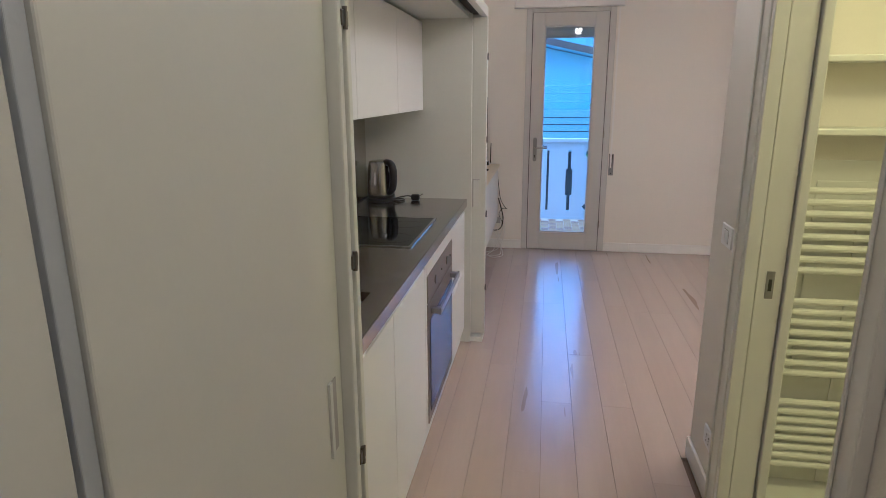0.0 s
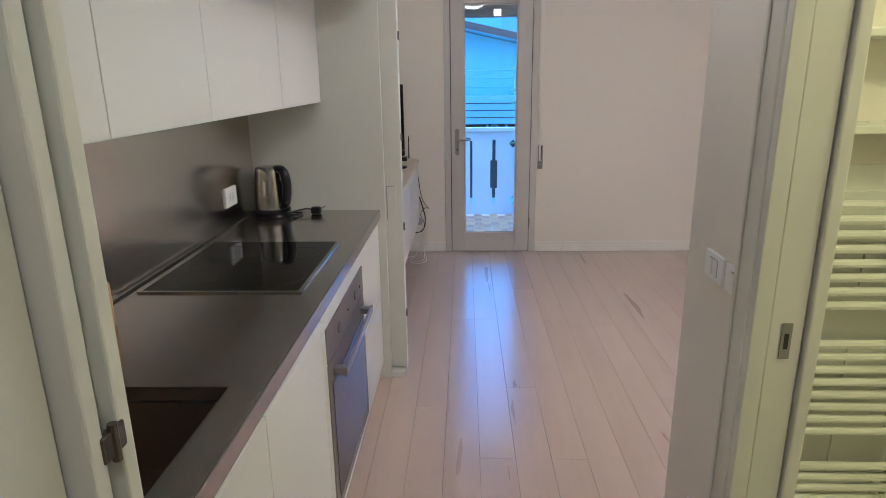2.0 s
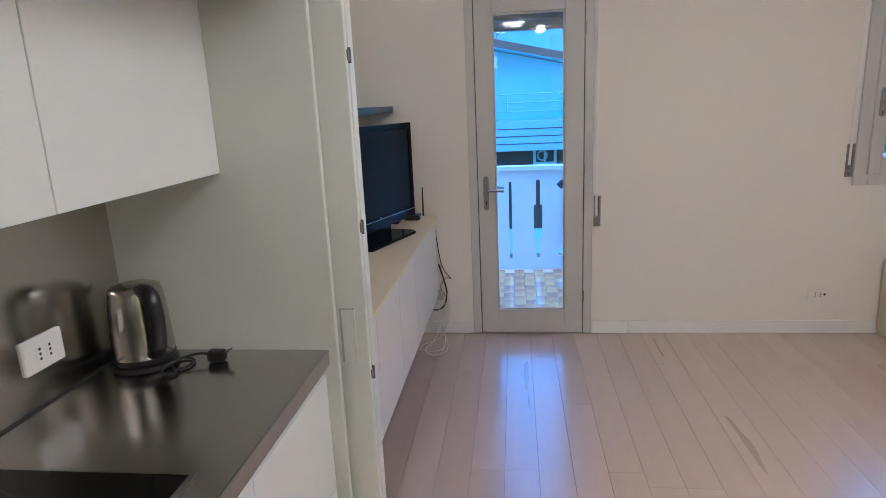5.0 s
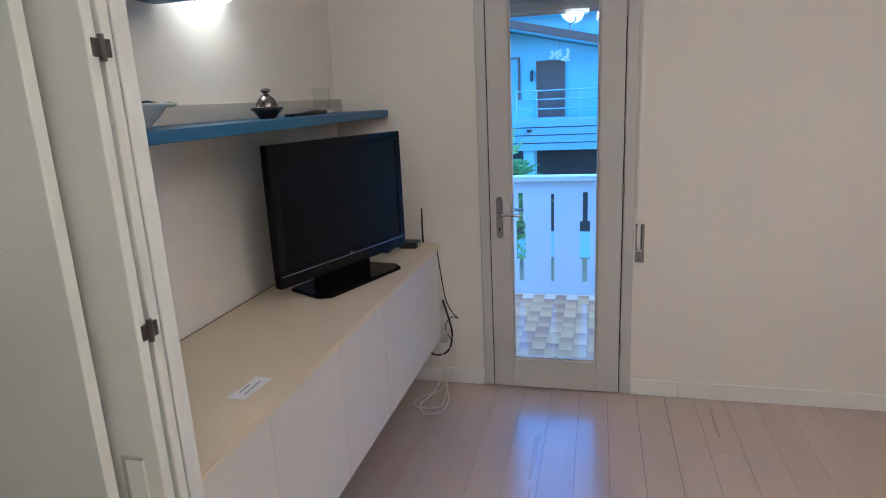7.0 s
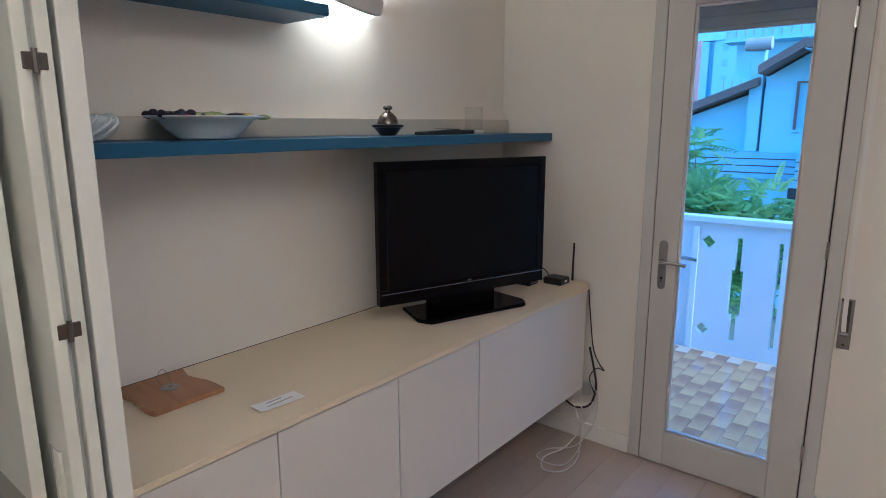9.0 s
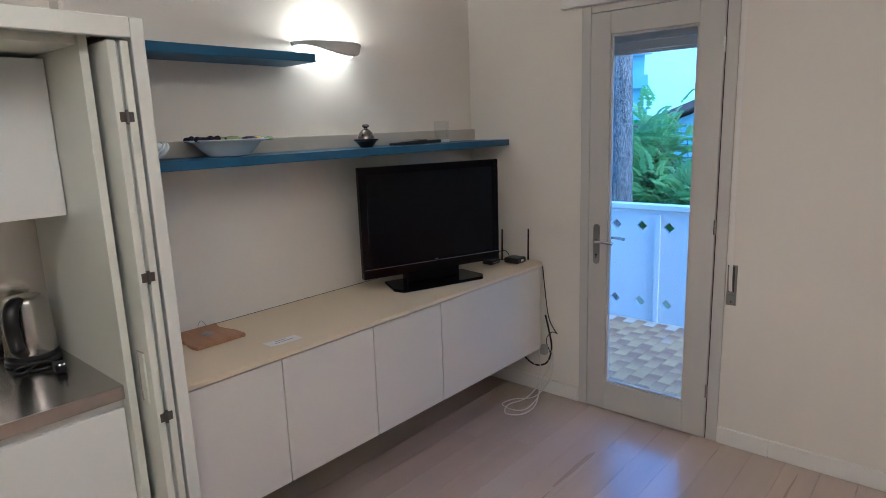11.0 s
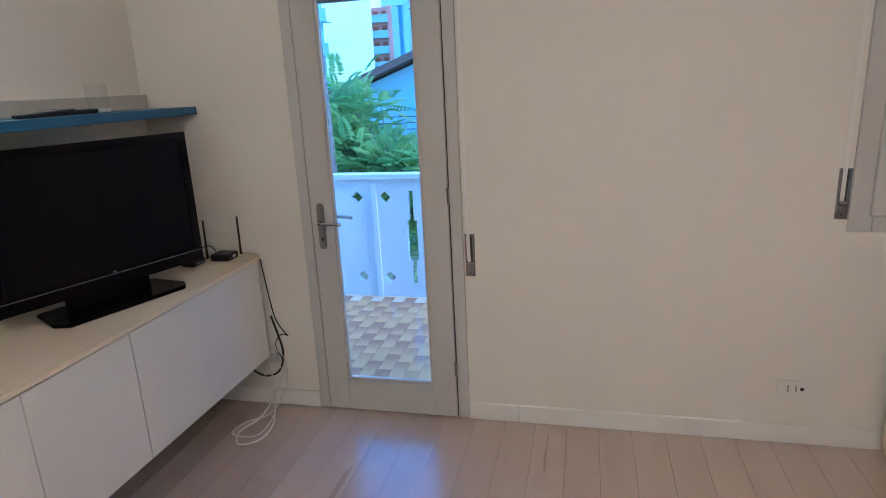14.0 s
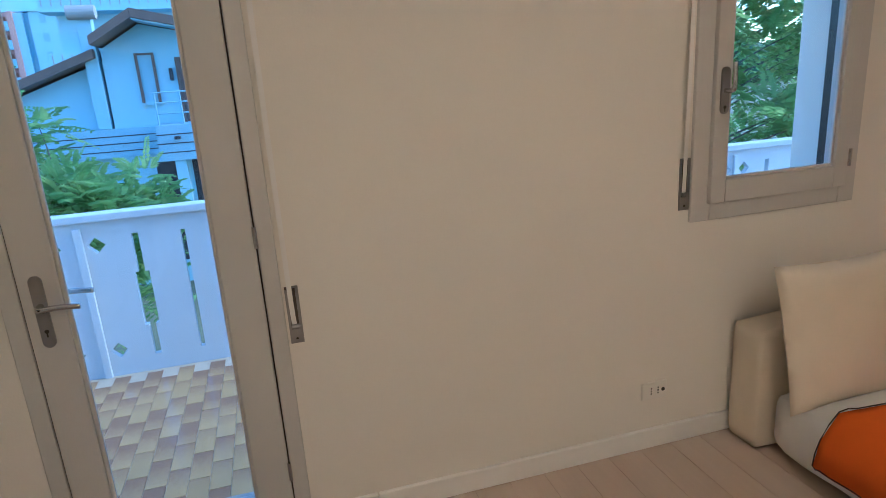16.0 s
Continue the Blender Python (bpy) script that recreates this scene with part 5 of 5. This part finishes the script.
def slope(x0, z0, x1, z1, y0, y1, thick=0.20):
    return plate(bmesh.new(), [(x0, z0), (x1, z1), (x1, z1 + thick), (x0, z0 + thick)], y0, y1, "y")


r1 = part("roof", slope(-1.58, 3.36, 5.0, 1.86, HY - 0.9, HY + 7), ROOF, hz, "brown sheet roof")
part("roof", slope(-2.52, 2.80, -1.585, 3.35, HY - 0.9, HY + 7), ROOF, hz, "brown sheet roof")
part("roof", slope(-7.9, 0.60, -2.62, 2.56, HY - 0.3, HY + 7), ROOF, hz, "brown sheet roof")
part("soffit", slope(-1.58, 3.32, 4.9, 1.85, HY - 0.85, HY - 0.01, 0.03), PLASTER, r1)
ch = part("chimney", boxed(-2.88, -2.58, HY - 0.03, HY + 0.29, 0.905, 3.46, bevel=0.01), PLASTER, hz)
cap = tubed([(-3.02, HY - 0.1, 3.58), (-2.42, HY - 0.1, 3.58)], 0.16, n=16, curved=False)
part("chimney_cap", cap, CONCRETE, ch, "round chimney cap")
pane_in(hz, -1.74, -1.40, HY, 1.50, 2.58, PLASTERB)
pane_in(hz, -0.85, -0.15, HY, 0.95, 2.45, ROOF)
pane_in(hz, 2.6, 3.3, HY, 1.0, 2.0)
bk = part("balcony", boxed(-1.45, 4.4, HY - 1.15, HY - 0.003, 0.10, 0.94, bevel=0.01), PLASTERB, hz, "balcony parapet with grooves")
# dark strips on the parapet paint the shade inside its grooves
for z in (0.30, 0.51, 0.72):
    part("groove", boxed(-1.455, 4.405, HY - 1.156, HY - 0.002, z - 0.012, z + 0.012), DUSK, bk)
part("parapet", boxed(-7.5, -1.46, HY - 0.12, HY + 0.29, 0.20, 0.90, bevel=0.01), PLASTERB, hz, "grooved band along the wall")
for z in (0.36, 0.54, 0.72):
    part("groove", boxed(-7.5, -1.47, HY - 0.126, HY, z - 0.012, z + 0.012), DUSK, hz)
for z in (1.20, 1.45, 1.68):
    part("railing_bar", tubed([(-1.35, HY - 1.08, z), (1.86, HY - 1.08, z)], 0.02, n=6, curved=False), PLASTERB, bk, "blue-grey railing bar")
for x in (-1.35, -0.8, 0.3, 1.86):
    part("railing_post", tubed([(x, HY - 1.08, 0.94), (x, HY - 1.08, 1.68)], 0.022, n=6, curved=False), PLASTERB, bk)
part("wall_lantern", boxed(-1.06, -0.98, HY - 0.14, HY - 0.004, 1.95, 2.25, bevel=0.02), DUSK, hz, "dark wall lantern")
# dark sheets on the wall paint the shade inside doorway and porch
dk = part("porch_opening", boxed(-1.75, -1.30, HY - 0.012, HY - 0.002, -2.6, 0.0), DUSK, hz, "doorway drawn flat, its shade put into the colour")
part("porch_opening", boxed(-0.9, 4.2, HY - 0.012, HY - 0.002, -2.4, 0.02), DUSK, hz, "porch drawn flat, its shade put into the colour")
for a, b in ((1.05, 1.13), (1.37, 1.43), (1.67, 1.75)):
    part("glazing_bar", boxed(a, b, HY - 0.06, HY - 0.013, -0.8, 0.0), PLASTER, hz)
part("glazing_bar", boxed(1.05, 1.75, HY - 0.065, HY - 0.014, -0.42, -0.34), PLASTER, hz)
part("wreath", tubed([(1.325 + 0.14 * math.cos(k * 0.5236), HY - 0.05, -0.145 + 0.14 * math.sin(k * 0.5236)) for k in range(13)], 0.025, n=6, steps=2), PLASTERB, hz, "round wall ornament", smooth=True)
part("porch_pillar", boxed(-1.15, -0.9, HY - 1.1, HY - 0.8, -3.2, 0.099), PLASTER, hz)
part("downspout_lamp", boxed(-1.05, -0.92, HY - 1.30, HY - 1.16, 0.60, 0.68, bevel=0.02), DUSK, bk, "small dark wall lamp")


sd = thing("satellite_dish", 0.06, HY - 0.7, 3.15, "white satellite dish on a short mast above the roof edge", "satellite dish")
dish = lathe(bmesh.new(), [(0, 0), (0.12, 0.012), (0.24, 0.048), (0.33, 0.095), (0.335, 0.085), (0.24, 0.036), (0.12, 0.0), (0, -0.012)], n=36)
bmesh.ops.rotate(dish, verts=dish.verts, matrix=Matrix.Rotation(radians(68), 3, "X") @ Matrix.Rotation(radians(0), 3, "Z"))
bmesh.ops.rotate(dish, verts=dish.verts, matrix=Matrix.Rotation(radians(28), 3, "Z"))
bmesh.ops.translate(dish, verts=dish.verts, vec=(0.06, HY - 0.70, 3.62))
part("reflector", dish, WHITEPL, sd, "white round reflector", smooth=True)
part("mast", tubed([(0.06, HY - 0.62, 3.10), (0.06, HY - 0.62, 3.60)], 0.025, n=8, curved=False), CONCRETE, sd)
part("feed_arm", tubed([(0.06, HY - 0.72, 3.34), (0.20, HY - 1.05, 3.38), (0.22, HY - 1.10, 3.50)], 0.014, n=6), DUSK, sd, "dark feed arm")


hp = thing("hanging_flowers", -0.22, HY - 0.55, 2.45, "bunch of pale flowers hanging below the eave", "flowers")
rng = random.Random(17)
bunch = bmesh.new()
for k in range(26):
    at = Vector((-0.22 + rng.uniform(-0.24, 0.24), HY - 0.55 + rng.uniform(-0.1, 0.1), 2.60 + rng.uniform(-0.14, 0.12)))
    for j in range(5):
        a = j * 1.2566 + k
        tip = at + Vector((0.055 * math.cos(a), -0.02, 0.055 * math.sin(a)))
        side = Vector((-0.02 * math.sin(a), 0, 0.02 * math.cos(a)))
        mid = (at + tip) / 2
        bunch.faces.new([bunch.verts.new(p) for p in (at, mid + side, tip, mid - side)])
part("blossoms", bunch, WHITEPL, hp, "pale five-petalled blossoms")
part("cord", tubed([(-0.22, HY - 0.55, 2.62), (-0.22, HY - 0.55, 3.02)], 0.008, n=6, curved=False), CONCRETE, hp)


def block_of_flats(name, x0, x1, y, z1, floors, colour, label, slabs):
    s = thing(name, (x0 + x1) / 2, y, -3.2, label, "building")
    part("wall", boxed(x0, x1, y, y + 14, -3.2, z1), colour, s)
    hgt = 3.0
    for k in range(floors):
        z = z1 - 0.4 - hgt * (k + 1)
        if slabs:
            b = part("balcony", boxed(slabs[0], slabs[1], y - 1.5, y - 0.002, z - 0.1, z + 0.1), PLASTER, s, "balcony slab")
            part("parapet", boxed(slabs[0], slabs[1], y - 1.5, y - 1.42, z + 0.101, z + 1.05), PLASTER, b)
            if name == "apartment_block":
                xx = slabs[0] + 0.15
                while xx < slabs[1]:
                    part("baluster", boxed(xx, xx + 0.05, y - 1.54, y - 1.505, z + 0.15, z + 0.98), CONCRETE, b)
                    xx += 0.42
        xx = x0 + 0.8
        while xx < x1 - 1.2:
            part("window", boxed(xx, xx + 0.85, y - 0.06, y - 0.003, z + 0.4, z + 2.2), SHUTTER if (int(xx * 3) + k) % 3 == 0 else PLASTERB, s)
            xx += 3.3
    return s


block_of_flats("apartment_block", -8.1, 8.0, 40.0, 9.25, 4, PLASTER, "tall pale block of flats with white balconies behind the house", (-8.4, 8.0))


def tower_block(y, z1):
    """A tower far off: pale slabs of wall, a red bay of stacked balconies and a wing with small windows."""
    s = thing("tower_block", -37, y, -3.2, "pale tower block with red strips and stacked blue balconies", "building")
    part("wall", boxed(-45.5, -44.4, y, y + 14, -3.2, z1), TERRA, s, "red side strip")
    part("wall", boxed(-44.38, -42.7, y - 0.3, y + 14, -3.2, z1), PLASTER, s)
    part("wall", boxed(-42.68, -38.3, y + 1.2, y + 14, -3.2, z1 + 1.5), TERRA, s, "red wall behind the balconies")
    part("fin", boxed(-42.68, -42.3, y - 0.2, y + 1.19, -3.2, z1 + 1.5), TERRA, s)
    part("fin", boxed(-38.28, -37.5, y - 0.2, y + 13, -3.2, z1 + 1.5), TERRA, s)
    part("wall", boxed(-37.48, -36.1, y + 0.2, y + 14, -3.2, z1 + 1.3), PLASTER, s)
    part("recess", boxed(-36.08, -35.1, y + 1.0, y + 14, -3.2, z1 + 1.3), PLASTERB, s)
    wing = part("wall", boxed(-35.08, -26.0, y, y + 14, -3.2, z1 + 1.4), PLASTER, s)
    part("cornice", boxed(-35.4, -25.8, y - 0.4, y + 14.1, z1 + 1.401, z1 + 1.8), PLASTER, wing)
    part("roof_house", boxed(-40.5, -30.0, y + 3, y + 12, z1 + 1.801, z1 + 6.5), PLASTER, s, "set-back roof storey")
    for k in range(6):
        z = z1 - 1.4 - 3.05 * k
        b = part("balcony", boxed(-42.28, -38.3, y - 0.3, y + 1.19, z - 0.15, z), PLASTERB, s, "blue balcony")
        part("parapet", boxed(-42.28, -38.3, y - 0.3, y - 0.15, z + 0.001, z + 1.35), PLASTERB, b)
        for x in (-41.8, -40.0):
            part("window", boxed(x, x + 1.1, y + 1.12, y + 1.19, z + 0.01, z + 2.2), SHUTTER, s)
        # wing windows coloured pale for the same haze
        for x in (-33.5, -29.5):
            part("window", boxed(x, x + 1.0, y - 0.06, y - 0.003, z + 0.9, z + 2.3), PLASTERB, s)
    return s


tower_block(130.0, 15.7)
block_of_flats("far_block", -36.0, -22.6, 60.0, 20.0, 7, PLASTER, "far white block of flats with balconies behind the pine", (-24.5, -21.6))


def hill():
    bm = bmesh.new()
    rng = random.Random(9)
    for k in range(420):
        x, y = rng.uniform(-150, 120), rng.uniform(105, 170)
        r = rng.uniform(2.5, 5.0)
        z = rng.uniform(-2.5, 2.8) + 0.012 * (y - 105)
        m = Matrix.Translation((x, y, z)) @ Matrix.Diagonal((r, r, r * 0.75, 1))
        start = len(bm.verts)
        bmesh.ops.create_icosphere(bm, subdivisions=2, radius=1, matrix=m)
        bm.verts.ensure_lookup_table()
        for v in bm.verts[start:]:
            d = (v.co - Vector((x, y, z)))
            v.co += d * 0.35 * noise.noise(v.co * 0.9)
    return bm


single("far_trees", hill(), WOODS, "far belt of dark green trees on the horizon", "woods", kind="stuff")


def frond(bm, at, way, length, rng, pairs=9):
    """A feathered leaf: a drooping rib with pointed leaflets on both sides."""
    way = way.normalized()
    side = way.cross(Vector((0, 0, 1)))
    if side.length < 0.1:
        side = Vector((1, 0, 0))
    side.normalize()
    up = side.cross(way)
    for i in range(pairs):
        f = (i + 1) / pairs
        p = at + way * length * f - Vector((0, 0, 1)) * length * 0.28 * f * f
        w = length * 0.30 * (1 - 0.5 * f) * min(1, 0.5 + 2 * f)
        for s in (-1, 1):
            tip = p + side * s * w + way * w * 0.35 - Vector((0, 0, 1)) * w * rng.uniform(0.15, 0.55)
            mid = p + (tip - p) * 0.45
            wd = way * w * 0.25 + up * w * 0.06
            q = [bm.verts.new(c) for c in (p, mid + wd, tip, mid - wd)]
            bm.faces.new(q)


def leafy_tree(name, x, y, z0, height, trunk_r, clumps, leaf, label, seed, length=0.42, count=14, lean=(0, 0), bark=None):
    rng = random.Random(seed)
    s = thing(name, x, y, z0, label, "tree")
    top = Vector((x + lean[0], y + lean[1], z0 + height))
    base = Vector((x, y, z0))
    mid = (base + top) / 2 + Vector((rng.uniform(-0.1, 0.1), 0, 0))
    part("trunk", tubed([base, mid, top], trunk_r, n=40, steps=90, taper=0.62, gnarl=0.16), bark or BARK, s, "rough barked trunk", smooth=True)
    crown = bmesh.new()
    for cx, cy, cz, r in clumps:
        c = Vector((cx, cy, cz))
        f = max(0.25, min(1, (c.z - z0) / height - 0.15))
        start = base + (top - base) * f
        if rng.random() < 0.35:
            part("limb", tubed([start, (start + c) / 2 + Vector((0, 0, 0.15)), c], trunk_r * 0.16, n=6, steps=5, taper=0.3), bark or BARK, s, smooth=True)
        for k in range(count):
            d = Vector((rng.gauss(0, 1), rng.gauss(0, 1), rng.gauss(0.1, 0.7))).normalized()
            at = c + d * r * rng.uniform(0.1, 0.75)
            frond(crown, at, d + Vector((0, 0, 0.25)), length * rng.uniform(0.7, 1.25), rng)
    part("crown", crown, leaf, s, "crown of feathered green leaves")
    return s


def clump_field(seed, n, x, y, z, r):
    rng = random.Random(seed)
    return [(rng.uniform(*x), rng.uniform(*y), rng.uniform(*z), r * rng.uniform(0.7, 1.2)) for _ in range(n)]


# young feather-leaved tree below the rail, pines at both sides
leafy_tree("young_tree", -1.6, 12.9, -3.2, 3.6, 0.09, clump_field(3, 40, (-1.7, -0.55), (12.2, 13.6), (-0.9, 0.62), 0.42) + clump_field(31, 90, (-3.6, -1.65), (12.2, 13.8), (-0.8, 1.5), 0.45), LEAF, "young tree with bright feathered leaves beside the balcony", 5, length=0.46, count=22)
leafy_tree("pine_tree", -1.95, 11.2, -3.2, 10.5, 0.20, clump_field(8, 10, (-4, 0), (10, 13), (8.2, 9.5), 0.8), LEAFD, "tall pine with a thick scaly grey-brown trunk", 6, lean=(-0.25, 0.1), count=8)
leafy_tree("pine_tree", 5.15, 11.0, -3.2, 10.5, 0.15, clump_field(12, 14, (4.4, 9.5), (11, 13), (3.6, 5.4), 0.8), LEAFD, "pine with a slim trunk outside the window", 7, lean=(-0.4, 0.1), count=12)
leafy_tree("garden_tree", 7.6, 12.9, -3.2, 8.0, 0.12, clump_field(15, 110, (7.2, 11.8), (11.4, 14.0), (-1.2, 4.6), 0.7) + clump_field(16, 56, (4.3, 7.4), (11.6, 14.0), (-1.0, 4.2), 0.7), LEAF, "dense green tree filling the window", 9, length=0.60, count=22)
leafy_tree("slim_tree", 1.9, 10.6, -3.2, 4.9, 0.05, [(1.32, 10.0, 1.62, 0.2), (1.45, 10.2, 1.35, 0.25), (1.7, 10.4, 1.5, 0.3), (1.85, 10.3, 1.2, 0.3), (1.6, 10.5, 0.6, 0.4), (2.1, 10.6, 0.9, 0.4), (1.9, 10.5, 0.2, 0.5)], LEAF, "slim young tree with light feathered leaves", 14, length=0.34, count=10)
leafy_tree("far_garden_tree", -7.0, 24.0, -3.2, 5.0, 0.12, clump_field(21, 22, (-12, -5.0), (23, 27), (-1.0, 1.6), 1.2), LEAFD, "dark green garden tree beside the house", 11, length=0.9, count=12)


# ------------------------------------------------------------------ floor planks and tiles, last
def plank_mesh(length, width, cache={}):
    key = (round(length, 3), width)
    if key not in cache:
        bm = boxed(-width / 2 + 0.0007, width / 2 - 0.0007, 0, length - 0.0008, -0.0118, 0.0)
        cache[key] = mesh_of("plank", bm, FLOOR)
    return cache[key]


def lay_planks():
    rng = random.Random(12)
    w = 0.1472
    k = -6
    while True:
        x = 0.138 + w * (k + 0.5)
        if x - w / 2 > XR - 0.02:
            break
        y = -1.45 if x < XC else YB - 0.02
        end = YW - 0.001
        if x < -0.25:
            y = 3.75 if x > -0.60 else end
        y -= rng.choice((0.0, 0.3, 0.6, 0.9)) if x < XC and x > -0.25 else 0
        y = max(y, -1.55)
        first = True
        while y < end - 0.05:
            ln = rng.choice((1.5, 1.8, 2.1)) if not first else rng.choice((0.9, 1.2, 1.5, 1.8))
            first = False
            ln = min(ln, round(end - y, 2))
            if end - y - ln < 0.25:
                ln = round(end - y, 2)
            ob = new("plank", plank_mesh(ln, w))
            ob.location = (x, y, 0)
            ob.parent = floor
            y += ln
        k += 1


lay_planks()


bt = structure("floor_balcony", boxed(-2.4, 3.0, YW + 0.285, 7.995, -0.0918, -0.0835), GROUT, "glazed sand and brown balcony tiles", "floor")
data = mesh_of("tile", boxed(-0.0449, 0.0449, -0.1052, 0.1052, 0, 0.008, bevel=0.0015), BTILE)
for c in range(36):
    for r in range(8):
        y = YW + 0.395 + 0.213 * r + (0.1065 if c % 2 else 0)
        if y < 7.90:
            ob = new("tile", data)
            ob.location = (-1.419 + 0.0925 * c, y, -0.088)
            ob.parent = bt
wl = structure("wall_bathroom_tiled", boxed(XC + 0.131, 2.9, YB - 0.1045, YB - 0.1005, 0, 1.27), WTILE, "white tiled bathroom wall", "wall")
data = mesh_of("tile", boxed(-0.148, 0.148, -0.006, 0, -0.073, 0.073, bevel=0.002), WTILE)
for r in range(8):
    for c in range(6):
        ob = new("tile", data)
        ob.location = (XC + 0.30 + 0.30 * c + (0.15 if r % 2 else 0), YB - 0.1046, 0.075 + 0.15 * r)
        ob.parent = wl
